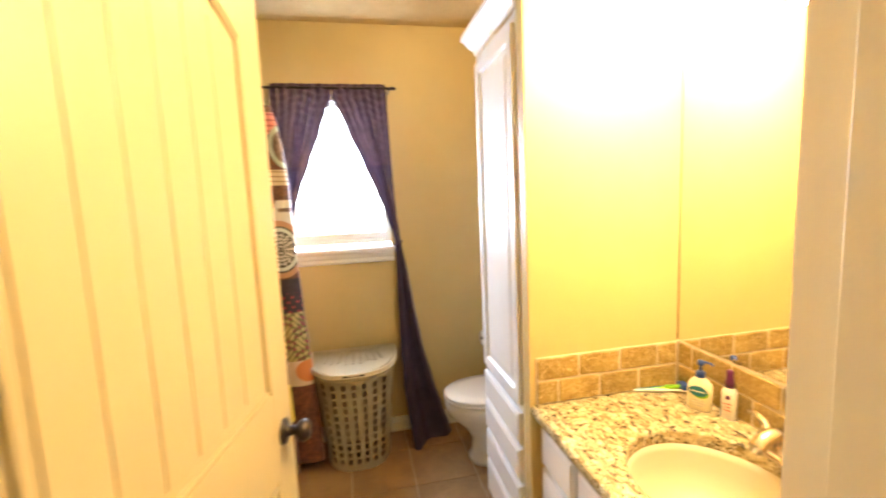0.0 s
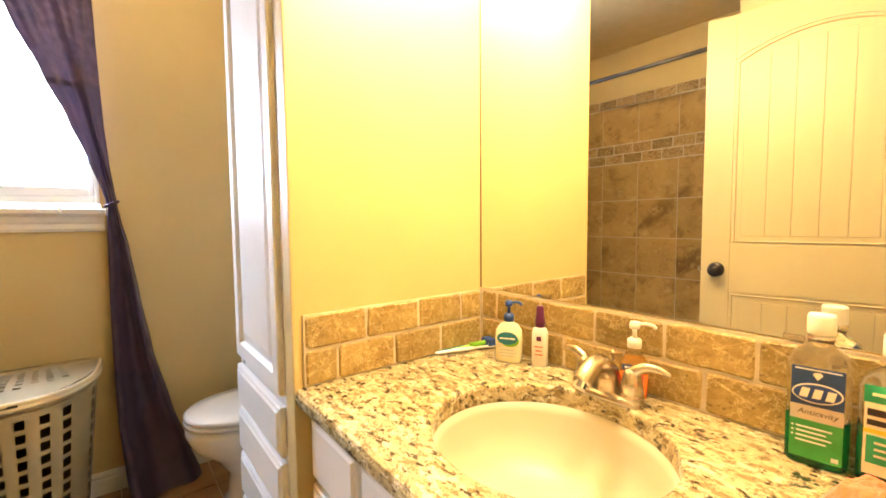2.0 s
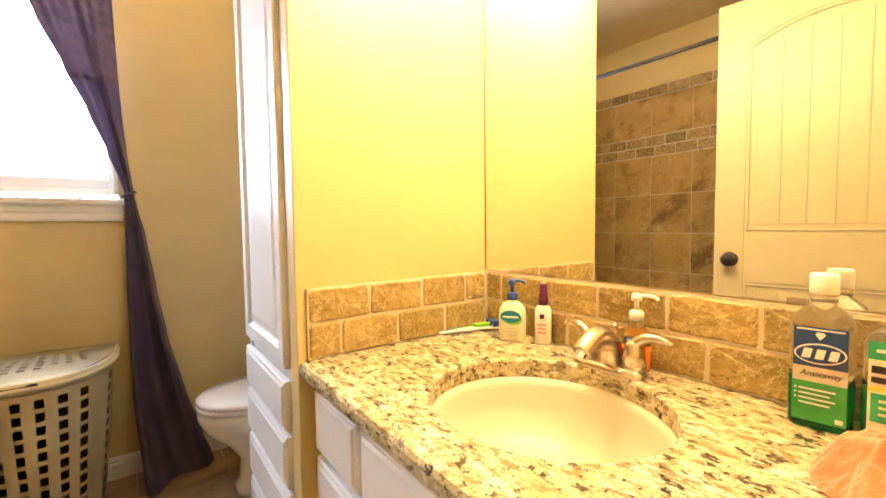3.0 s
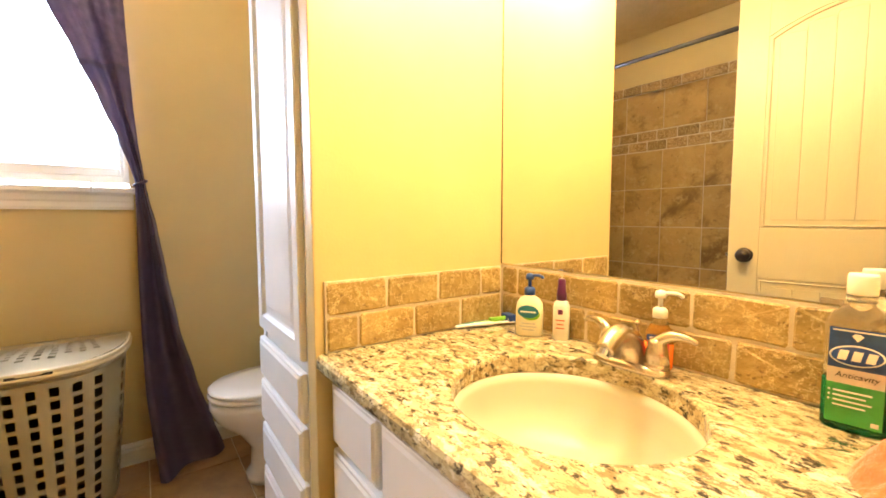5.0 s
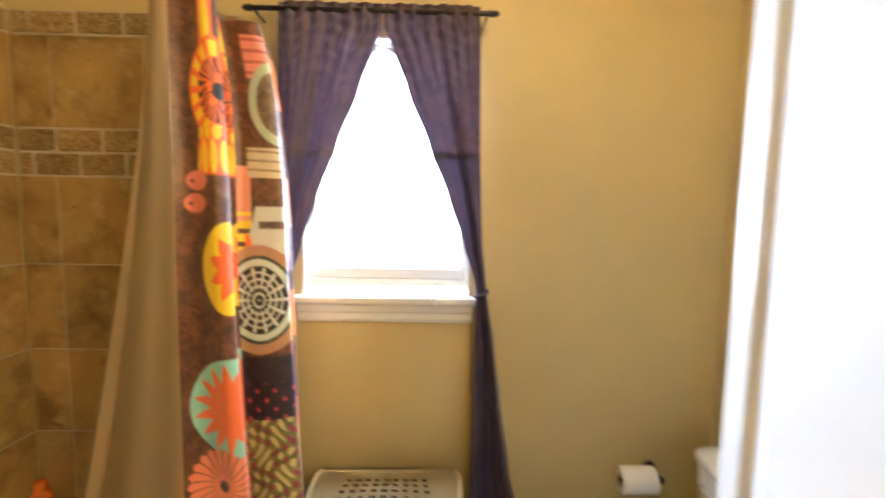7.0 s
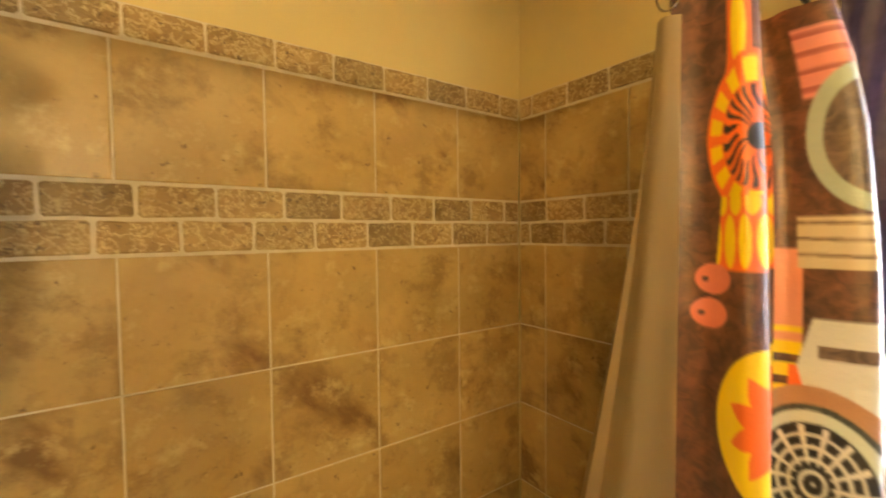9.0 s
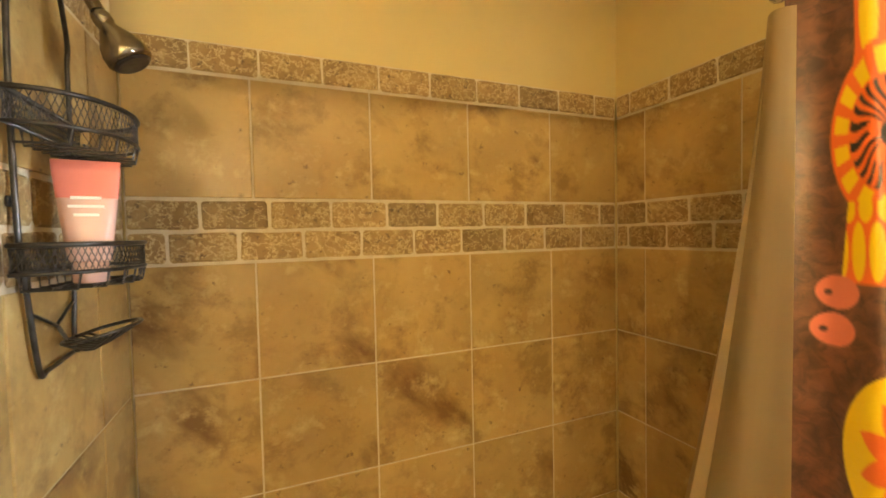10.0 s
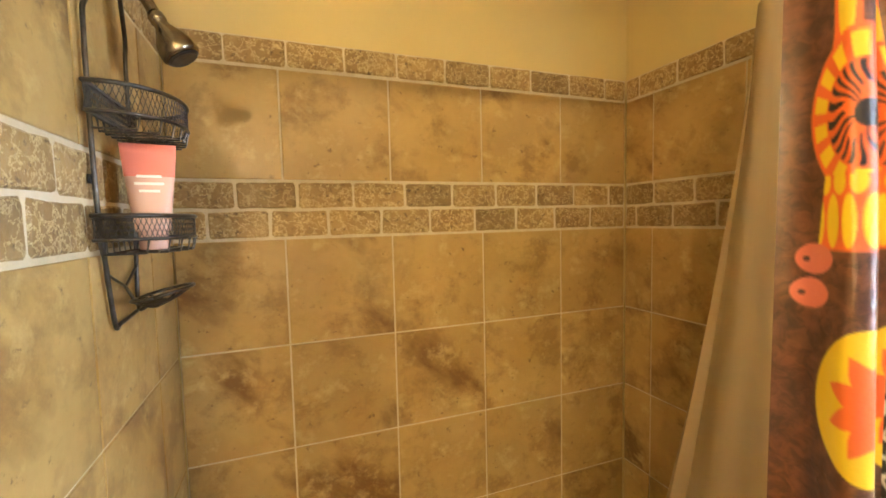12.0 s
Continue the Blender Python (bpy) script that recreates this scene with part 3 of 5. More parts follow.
def build_vanity():
    v = empty("vanity_cabinet", "white painted vanity cabinet under the granite top", "cabinet")
    xf = 1.262
    part("body", box(xf, XE - 0.002, YS + 0.003, PY - 0.002, 0.10, 0.570, 0.002), M_CAB, v)
    part("front_rail", box(xf, xf + 0.02, YS + 0.003, PY - 0.002, 0.5705, 0.7360, 0.001), M_CAB, v)
    part("back_rail", box(XE - 0.022, XE - 0.002, YS + 0.003, PY - 0.002, 0.5705, 0.7360, 0.001), M_CAB, v)
    part("toe_kick", box(xf + 0.06, XE - 0.002, YS + 0.004, PY - 0.003, 0.0, 0.0995), M_CAB, v)
    for za, zb in ((0.578, 0.716), (0.400, 0.560), (0.125, 0.382)):
        part("drawer", panel_front(bmesh.new(), 1.238, 3.605, 3.824, za, zb, depth=0.0235, raised=False), M_CAB, v)
    part("false_front", panel_front(bmesh.new(), 1.238, 2.900, 3.588, 0.578, 0.716, depth=0.0235, raised=False), M_CAB, v)
    for a, b in ((2.900, 3.240), (3.248, 3.588)):
        part("door", panel_front(bmesh.new(), 1.238, a, b, 0.125, 0.560, depth=0.0235), M_CAB, v)


build_vanity()


def build_counter():
    n = 72
    c = empty("granite_countertop", "cream and black speckled granite countertop with sink cutout", "countertop")
    bm = bmesh.new()
    x0, x1, y0, y1 = 1.216, XE - 0.002, YS + 0.002, PY - 0.001
    def outer(i, grow, z):
        a = 2 * math.pi * i / n
        cx, sy = math.cos(a), math.sin(a)
        tx = ((x1 - SX) if cx > 0 else (SX - x0)) / max(abs(cx), 1e-6)
        ty = ((y1 - SY) if sy > 0 else (SY - y0)) / max(abs(sy), 1e-6)
        t = min(tx, ty)
        x, y = SX + cx * t, SY + sy * t
        return (max(x, x0 - grow) if x > x0 + 1e-4 else x0 - grow, y, z)
    # square the corners
    corner = [(x0, y0), (x0, y1), (x1, y0), (x1, y1)]
    def rim(rx, ry, z):
        return [(SX + rx * math.cos(2 * math.pi * i / n), SY + ry * math.sin(2 * math.pi * i / n), z) for i in range(n)]
    def edge(grow, z):
        pts = [outer(i, grow, z) for i in range(n)]
        for qx, qy in corner:
            k = min(range(n), key=lambda i: (pts[i][0] - qx) ** 2 + (pts[i][1] - qy) ** 2)
            pts[k] = (qx - (grow if qx == x0 else 0), qy, z)
        return pts
    t = 0.040
    rings = [rim(SRX, SRY, CT - t), rim(SRX, SRY, CT - 0.006), rim(SRX + 0.002, SRY + 0.002, CT - 0.002), rim(SRX + 0.006, SRY + 0.006, CT),
             edge(-0.012, CT), edge(-0.004, CT - 0.003), edge(0.0, CT - 0.011), edge(0.001, CT - 0.020), edge(0.0, CT - 0.030), edge(-0.006, CT - t), rim(SRX, SRY, CT - t)]
    loft(bm, rings, True, False, False)
    bmesh.ops.remove_doubles(bm, verts=bm.verts[:], dist=1e-5)
    part("slab", bm, M_GRANITE, c)


build_counter()


def build_sink():
    s = empty("undermount_sink", "oval bone-coloured undermount basin in the granite", "sink")
    bm = bmesh.new()
    prof = [(1.035, CT - 0.0415), (0.985, CT - 0.0415), (0.965, CT - 0.060), (0.93, CT - 0.10), (0.82, CT - 0.145), (0.62, CT - 0.170), (0.30, CT - 0.181), (0.11, CT - 0.184)]
    inner = [ring(SX, SY, z, SRX * k, SRY * k, 56) for k, z in prof]
    outer = [ring(SX, SY, z - 0.012, SRX * (k + 0.03), SRY * (k + 0.03), 56) for k, z in prof]
    loft(bm, inner + outer[::-1], True, False, False)
    bmesh.ops.remove_doubles(bm, verts=bm.verts[:], dist=1e-5)
    part("basin", bm, M_SINK, s, "", True)
    part("drain", lathe([(0.004, 0), (0.021, 0.002), (0.024, 0.004), (0.022, 0.007), (0.013, 0.007), (0.012, 0.011), (0.003, 0.012)], SX, SY, CT - 0.192, 24), M_NICKEL, s, "", True)


build_sink()


def build_mirror():
    m = empty("wall_mirror", "large frameless wall mirror over the backsplash", "mirror")
    part("glass", box(XE - 0.006, XE - 0.001, YS + 0.003, PY - 0.0045, 0.9470, 2.06, 0.0012, 1), M_MIRROR, m)
    part("edge_strip", box(XE - 0.0068, XE - 0.001, PY - 0.0042, PY - 0.0008, 0.9470, 2.06), M_SEAM, m, "dark edge strip in the corner")
    for y in (3.10, 3.60):
        part("clip", box(XE - 0.009, XE - 0.0062, y - 0.014, y + 0.014, 0.9460, 0.956, 0.001), M_NICKEL, m)


build_mirror()


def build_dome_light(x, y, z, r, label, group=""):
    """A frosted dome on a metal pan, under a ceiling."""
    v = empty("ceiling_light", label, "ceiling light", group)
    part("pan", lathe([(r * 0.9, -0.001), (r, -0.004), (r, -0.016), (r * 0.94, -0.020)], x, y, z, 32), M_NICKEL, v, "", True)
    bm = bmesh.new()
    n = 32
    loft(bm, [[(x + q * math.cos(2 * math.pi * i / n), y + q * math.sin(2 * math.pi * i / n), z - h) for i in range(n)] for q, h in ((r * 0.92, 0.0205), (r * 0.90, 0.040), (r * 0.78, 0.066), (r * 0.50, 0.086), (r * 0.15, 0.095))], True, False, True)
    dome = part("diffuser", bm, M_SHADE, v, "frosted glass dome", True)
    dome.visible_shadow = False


for ly in (3.18, 3.62):
    build_dome_light(1.56, ly, SOFFIT, 0.085, "small frosted dome light under the soffit", "lights under the soffit")
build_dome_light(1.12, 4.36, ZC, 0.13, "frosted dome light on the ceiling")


# ---- window curtains ----
def pleat(u, z, d):
    """Folds of a hung curtain: fine where it is gathered at the top, broad below."""
    g = min(1.0, max(0.0, (z - 1.75) / 0.35))
    broad = math.sin(2 * math.pi * (1.6 * u + 0.12 * math.sin(5 * u + 2 * z))) * d
    fine = math.sin(2 * math.pi * (7.0 * u + 0.05 * math.sin(7 * u))) * d * 0.5
    return broad * (1 - 0.6 * g) + fine * g + g * (0.0034 * math.sin(150 * z + 3 * math.sin(9 * u)) + 0.0015 * math.sin(34 * u + 60 * z))


def build_window_curtains():
    rod = empty("curtain_rod", "black curtain rod with small finials over the window", "curtain rod")
    yr, zr = YN - 0.075, 2.137
    part("rod", tube([(0.175, yr, zr), (0.925, yr, zr)], 0.008, 12), M_BLACK, rod)
    for x, s in ((0.175, -1), (0.925, 1)):
        part("finial", tube([(x, yr, zr), (x + s * 0.006, yr, zr), (x + s * 0.012, yr, zr), (x + s * 0.020, yr, zr), (x + s * 0.030, yr, zr)], [0.011, 0.012, 0.008, 0.011, 0.003], 12), M_BLACK, rod)
        part("bracket", tube([(x + s * -0.012, yr, zr - 0.009), (x + s * -0.012, yr + 0.03, zr - 0.012), (x + s * -0.012, YN - 0.001, zr - 0.012)], 0.005, 8), M_BLACK, rod)
    # spans of each panel by height: (z, inner x, outer x, y, fold depth)
    right = [(2.160, 0.589, 0.892, yr, 0.013), (2.137, 0.589, 0.895, yr, 0.015), (2.085, 0.591, 0.897, yr, 0.016), (2.03, 0.616, 0.898, yr, 0.018), (1.90, 0.664, 0.901, yr, 0.020), (1.72, 0.738, 0.906, yr + 0.004, 0.020), (1.56, 0.802, 0.912, yr + 0.010, 0.018),
             (1.40, 0.858, 0.922, YN - 0.056, 0.014), (1.29, 0.892, 0.934, YN - 0.052, 0.010), (1.235, 0.905, 0.940, YN - 0.050, 0.008), (1.17, 0.903, 0.950, YN - 0.048, 0.010), (1.05, 0.902, 0.974, YN - 0.048, 0.014),
             (0.85, 0.898, 1.000, YN - 0.052, 0.018), (0.60, 0.898, 1.036, YN - 0.062, 0.020), (0.35, 0.902, 1.092, YN - 0.075, 0.022), (0.15, 0.918, 1.150, YN - 0.092, 0.024), (0.03, 0.932, 1.186, YN - 0.110, 0.024), (0.012, 0.934, 1.190, YN - 0.120, 0.024)]
    for side, rows in (("right", right), ("left", [(z, 1.176 - a, 1.150 - b if z > 1.3 else 1.155 - b, y, d) for z, a, b, y, d in right])):
        c = empty("window_curtain", "dark purple satin curtain with pintucked top, tied back beside the window", "curtain", "curtains at the window")
        n = 64
        zs = [r[0] for r in rows]
        def at(z):
            for r, q in zip(rows, rows[1:]):
                if q[0] <= z <= r[0]:
                    t = (r[0] - z) / (r[0] - q[0])
                    t = t * t * (3 - 2 * t) * 0.35 + t * 0.65
                    return [r[k] + (q[k] - r[k]) * t for k in range(1, 5)]
        def skin(za, zb, m, name, out=0.0):
            bm = bmesh.new()
            rings = []
            steps = max(2, int((za - zb) / (0.007 if zb > 1 else 0.016)))
            for i in range(steps + 1):
                z = za + (zb - za) * i / steps
                a, b, y, d = at(min(max(z, zs[-1]), zs[0]))
                row = []
                for k in range(n + 1):
                    u = k / n
                    fold = pleat(u, z, d)
                    drop = 0.0
                    if z < 0.7:
                        drop = 0.15 * (1 - u) * ((0.7 - z) / 0.7) ** 1.6
                    row.append((a + (b - a) * u, min(y - fold * (0.7 if z > 1.3 else 1.25) - drop - out, YN - 0.020 if z < 1.1 else YN - 0.044), z))
                rings.append(row)
            loft(bm, rings, False, False, False)
            return part(name, bm, m, c, "", True)
        skin(2.160, 1.690, M_PURPLE_TUCK, "pintucked_top", 0.001)
        skin(1.692, 0.012, M_PURPLE, "drape")
        a, b, y, d = at(1.69)
        bm = bmesh.new()
        rows2 = []
        for z in (1.700, 1.694, 1.686, 1.680):
            rows2.append([(a + (b - a) * k / n, y - 0.7 * pleat(k / n, z, d) - 0.005, z) for k in range(n + 1)])
        loft(bm, rows2, False, False, False)
        part("seam_band", bm, M_PURPLE, c, "", True)
        a, b, y, d = at(1.235)
        tie = [((a + b) / 2 + (abs(b - a) / 2 + 0.004) * math.cos(t), y + 0.020 * math.sin(t) - 0.002, 1.232 + 0.010 * math.cos(t) * (1 if side == "right" else -1)) for t in [2 * math.pi * k / 24 for k in range(25)]]
        part("tieback", tube(tie, 0.006, 8), M_PURPLE, c, "", True)


build_window_curtains()


# ---- bathtub and its alcove ----
TUB_X1, TUB_Z = 0.105, 0.366


def build_tub():
    t = empty("bathtub", "white built-in alcove bathtub", "bathtub")
    x0, x1, y0, y1 = -0.6395, TUB_X1, 3.711, 5.171
    cx, cy = (x0 + x1) / 2, (y0 + y1) / 2
    hx, hy = (x1 - x0) / 2, (y1 - y0) / 2
    bm = bmesh.new()
    rings = [ring(cx, cy, 0, hx, hy, 64, 40), ring(cx, cy, TUB_Z - 0.03, hx, hy, 64, 40), ring(cx, cy, TUB_Z - 0.006, hx - 0.001, hy, 64, 40), ring(cx, cy, TUB_Z, hx - 0.008, hy - 0.006, 64, 30),
             ring(cx, cy, TUB_Z, hx - 0.060, hy - 0.075, 64, 6), ring(cx, cy, TUB_Z - 0.012, hx - 0.074, hy - 0.090, 64, 5), ring(cx, cy, 0.16, hx - 0.110, hy - 0.150, 64, 4.5), ring(cx, cy, 0.075, hx - 0.150, hy - 0.200, 64, 4), ring(cx, cy, 0.062, hx - 0.22, hy - 0.28, 64, 3)]
    loft(bm, rings)
    part("shell", bm, M_PORC, t, "", True)
    part("drain", lathe([(0.004, 0), (0.026, 0.001), (0.028, 0.004), (0.020, 0.006), (0.004, 0.006)], cx, 4.05, 0.0625, 20), M_CHROME, t)


build_tub()


def build_bath_mat():
    m = empty("bath_mat", "plum-coloured plush bath mat draped over the tub rim", "bath mat")
    bm = bmesh.new()
    prof = [(TUB_X1 + 0.014, 0.10), (TUB_X1 + 0.010, 0.25), (TUB_X1 + 0.007, 0.355), (TUB_X1 - 0.004, 0.374), (0.055, 0.377), (0.030, 0.366), (0.018, 0.300), (0.008, 0.24)]
    rings = []
    for i in range(25):
        y = 3.93 + 0.42 * i / 24
        w = 0.003 * math.sin(9 * i / 24)
        outer = [(x + w, y, z + 0.012 * (1 if 2 <= k <= 4 else 0)) for k, (x, z) in enumerate(prof)]
        inner = [(x - (0.009 if k < 3 else 0) + (0.009 if k > 4 else 0) + w, y, z) for k, (x, z) in enumerate(prof)]
        rings.append(outer + inner[::-1])
    loft(bm, rings)
    part("pile", bm, M_PLUM, m, "", True)


build_bath_mat()


# ---- shower curtain ----
def dye(a, z, seg):
    """The print's colour: a, the place across the cloth (metres, flat), z, its height."""
    brown = np.array([0.118, 0.045, 0.021])
    col = np.tile(brown, (len(a), 1))
    mott = np.sin(61 * a + 13 * z) * np.sin(47 * z - 29 * a) + 0.5 * np.sin(140 * a + 3) * np.sin(121 * z)
    col *= (1 + 0.22 * mott)[:, None]
    def put(mask, c):
        col[mask] = c
    orange, yellow, black, coral, teal = (0.85, 0.15, 0.025), (0.90, 0.62, 0.02), (0.018, 0.014, 0.012), (0.72, 0.20, 0.12), (0.30, 0.62, 0.52)
    def polar(cx, cz, sx=1.0):
        dx, dz = (a - cx) / sx, z - cz
        return np.hypot(dx, dz), np.arctan2(dz, dx)
    tri = lambda t: np.abs((t / np.pi) % 2 - 1)
    A, B = seg == 0, seg == 1
    # orange lantern with a dark eye
    r, th = polar(0.290, 1.785, 0.72)
    put(A & (z > 1.86) & (z < 2.02) & (np.abs(a - 0.266) < 0.020 + 0.18 * np.clip(1.90 - z, 0, 1)), orange)
    put(A & (((a - 0.266) / 0.013) ** 2 + ((z - 1.925) / 0.042) ** 2 < 1), yellow)
    put(A & (r < 0.118), orange)
    put(A & (r < 0.110) & (r > 0.080) & (np.cos(th * 15) > -0.25), yellow)
    put(A & (r < 0.076) & (r > 0.030 + 0.014 * np.sin(th * 5)) & (np.cos(th * 22 + 3 * np.sin(70 * r) + 2.2 * np.sin(3 * th)) > 0.05), black)
    put(A & (r < 0.020), black)
    cup = A & (z < 1.700) & (z > 1.588) & (a > 0.212 - 0.10 * (1.70 - z) + 0.02) & (a < 0.36)
    put(cup, orange)
    for k in range(5):
        put(cup & (((a - 0.222 - 0.024 * k) / 0.0095) ** 2 + ((z - 1.632) / 0.040) ** 2 < 1), yellow)
        put(cup & (((a - 0.232 - 0.024 * k) / 0.0095) ** 2 + ((z - 1.690) / 0.019) ** 2 < 1), yellow)
    for cx, cz in ((0.216, 1.574), (0.210, 1.520)):
        put(A & (((a - cx) / 0.031) ** 2 + ((z - cz) / 0.024) ** 2 < 1), coral)
        put(A & (((a - cx + 0.014) / 0.006) ** 2 + ((z - cz + 0.001) / 0.0045) ** 2 < 1), (0.05, 0.02, 0.015))
    # yellow disc with an orange sun
    r, th = polar(0.304, 1.358, 0.68)
    put(A & (r < 0.118), yellow)
    put(A & (r < 0.052 + 0.036 * tri(th * 9)), orange)
    # teal disc with an orange flower
    r, th = polar(0.278, 1.000, 0.80)
    put(A & (r < 0.132), teal)
    put(A & (r < 0.072 + 0.052 * tri(th * 15)), (0.82, 0.17, 0.05))
    # coral daisy
    r, th = polar(0.242, 0.790, 0.78)
    put(A & (r < 0.100 + 0.004 * np.cos(th * 22)), (0.80, 0.25, 0.13))
    put(A & (r < 0.100) & (r > 0.034) & (np.cos(th * 22) < -0.90), brown)
    put(A & (r < 0.016), (0.07, 0.03, 0.02))
    # large yellow disc low on the cloth
    r, th = polar(0.262, 0.470)
    put(A & (r < 0.105), (0.62, 0.50, 0.03))
    put(A & (r < 0.045) & (np.cos(th * 10) > 0.2), (0.75, 0.62, 0.10))
    # second fold
    strip = B & (a < 0.262)
    put(strip & (z < 1.62) & (z > 1.475), (0.80, 0.30, 0.18))
    put(strip & (z < 1.50) & (z > 1.35) & (np.cos(z * 180) > -0.3), yellow)
    put(strip & (z < 1.44) & (z > 1.37) & (a > 0.245), orange)
    put(B & (z > 1.845) & (z < 1.95) & (a > 0.275), (0.72, 0.26, 0.20))
    put(B & (z > 1.845) & (z < 1.95) & (a > 0.275) & (np.cos(z * 230) > 0.6), (0.40, 0.10, 0.08))
    r, th = polar(0.372, 1.780, 0.9)
    put(B & (r < 0.112) & (r > 0.088), (0.42, 0.48, 0.36))
    put(B & (r < 0.088), (0.13, 0.08, 0.05))
    put(B & (z < 1.668) & (z > 1.590) & (a > 0.255), (0.62, 0.50, 0.32))
    put(B & (z < 1.668) & (z > 1.590) & (a > 0.255) & (np.cos(z * 260 + 8 * a) > 0.75), (0.25, 0.16, 0.09))
    put(B & (z > 1.36) & (z < 1.515) & (a > 0.255 + 0.25 * np.abs(z - 1.44)), (0.66, 0.64, 0.58))
    put(B & (z > 1.455) & (z < 1.475) & (a > 0.28), (0.16, 0.10, 0.07))
    put(B & (z > 1.20) & (z < 1.42) & (a > 0.320), (0.70, 0.70, 0.66))
    r, th = polar(0.276, 1.262, 0.74)
    put(B & (r < 0.150) & (r > 0.122), (0.45, 0.24, 0.13))
    put(B & (r < 0.122), (0.05, 0.06, 0.05))
    put(B & (r < 0.112), (0.60, 0.66, 0.58))
    put(B & (r < 0.094), black)
    put(B & (r < 0.090) & (np.cos(th * 14) > 0.70) & (r > 0.03), (0.72, 0.70, 0.64))
    put(B & (r < 0.078) & (np.cos(r * 330) > 0.55), (0.66, 0.64, 0.58))
    low = B & (z < 1.105) & (z > 0.925)
    put(low, (0.022, 0.014, 0.022))
    put(low & (np.sin(a * 150) * np.sin(z * 120) > 0.72) & (z < 1.03), (0.45, 0.05, 0.06))
    gar = B & (z < 0.925) & (z > 0.66)
    pat = np.sin(a * 170 + 2 * np.sin(z * 50)) * np.sin(z * 95 + 2 * np.sin(a * 60))
    put(gar, (0.16, 0.16, 0.05))
    put(gar & (pat > 0.35), (0.55, 0.46, 0.20))
    put(gar & (pat < -0.45), (0.22, 0.03, 0.06))
    put(B & (z < 0.66) & (z > 0.52), (0.66, 0.52, 0.34))
    r, th = polar(0.330, 0.60)
    put(B & (r < 0.060), (0.62, 0.22, 0.07))
    rest = seg > 1
    r = np.hypot((a % 0.24) - 0.12, (z % 0.34) - 0.17)
    put(rest & (r < 0.09), (0.70, 0.22, 0.07))
    put(rest & (r < 0.05), yellow)
    return col


def build_shower_curtain():
    c = empty("shower_curtain", "brown shower curtain with orange, yellow and teal flowers, drawn aside", "shower curtain")
    # plan of the gathered folds: x, y, fold number
    plan = [(0.122, 4.738, 0), (0.144, 4.752, 0), (0.172, 4.762, 0), (0.202, 4.756, 0), (0.230, 4.748, 0), (0.246, 4.758, 0), (0.250, 4.776, 0.6), (0.238, 4.796, 0.6), (0.226, 4.815, 0.6), (0.230, 4.838, 0.6), (0.252, 4.850, 1),
            (0.288, 4.848, 1), (0.326, 4.852, 1), (0.353, 4.866, 1), (0.355, 4.885, 2), (0.330, 4.915, 2), (0.235, 4.945, 2), (0.225, 4.970, 2), (0.290, 4.990, 2), (0.320, 5.010, 2), (0.280, 5.035, 2), (0.205, 5.055, 2), (0.200, 5.080, 2), (0.260, 5.100, 2), (0.275, 5.120, 2), (0.230, 5.150, 2), (0.170, 5.166, 2)]
    steps = 18
    sm = smooth_path([(x, y, 0) for x, y, s in plan], steps)
    pts = np.array([(p.x, p.y) for p in sm])
    seg = np.array([plan[min(int((i + 0.001) / steps + 0.5), len(plan) - 1)][2] for i in range(len(sm))])
    seg = np.where(seg == 0.6, 0, seg)
    z = np.linspace(1.985, 0.070, 600)
    # how far the folds reach out at each height
    f = np.interp(z, [0.07, 0.70, 1.05, 1.30, 1.60, 1.90, 1.985], [1.30, 1.16, 1.07, 1.0, 0.95, 0.86, 0.80])
    ZZ, PX_ = np.meshgrid(z, pts[:, 0], indexing="ij")
    _, PY_ = np.meshgrid(z, pts[:, 1], indexing="ij")
    # the first fold flares more towards its foot than those behind it
    g = np.interp(z, [0.07, 1.05, 1.34, 1.60, 1.80, 1.985], [1.50, 1.22, 1.106, 1.0, 0.894, 0.80])
    first = np.clip((4.850 - pts[:, 1]) / 0.035, 0, 1)
    FF = f[:, None] * (1 - first)[None, :] + g[:, None] * first[None, :]
    top = np.clip((ZZ - 1.80) / 0.2, 0, 1)
    X = 0.146 + (PX_ - 0.146) * FF + 0.004 * np.sin(ZZ * 5 + PY_ * 9) - 0.0175 * top * (PY_ > 4.80)
    Y = PY_ + 0.006 * np.sin(ZZ * 3.1 + PX_ * 30) + (1.3 - ZZ) * 0.006
    # the loose hem curls outwards, most at half height
    curl = np.interp(z, [0.07, 0.9, 1.12, 1.50, 1.80, 1.985], [0.010, 0.012, 0.003, 0.022, 0.012, 0.0])[:, None]
    Y = Y - curl * np.exp(-np.maximum(PX_ - 0.122, 0) / 0.026) * (PY_ < 4.80)
    X = np.maximum(X, np.where(ZZ < 0.40, TUB_X1 + 0.012, 0.104))
    SEG = np.tile(seg, (len(z), 1))
    # the first fold hangs from a higher hook
    HANG = ZZ + 0.045 * first[None, :] * np.clip((ZZ - 1.88) / 0.105, 0, 1)
    rows, cols = X.shape
    verts = np.stack([X, Y, HANG], -1).reshape(-1, 3)
    i = np.arange(rows * cols).reshape(rows, cols)
    faces = np.stack([i[:-1, :-1], i[:-1, 1:], i[1:, 1:], i[1:, :-1]], -1).reshape(-1, 4)
    me = bpy.data.meshes.new("cloth")
    me.from_pydata(verts.tolist(), [], faces.tolist())
    me.polygons.foreach_set("use_smooth", [True] * len(me.polygons))
    lay = me.color_attributes.new("dye", "FLOAT_COLOR", "POINT")
    flat = np.where(SEG.ravel() == 0, 0.290 + (PX_.ravel() - 0.248) * 1.18, PX_.ravel() - 0.012)
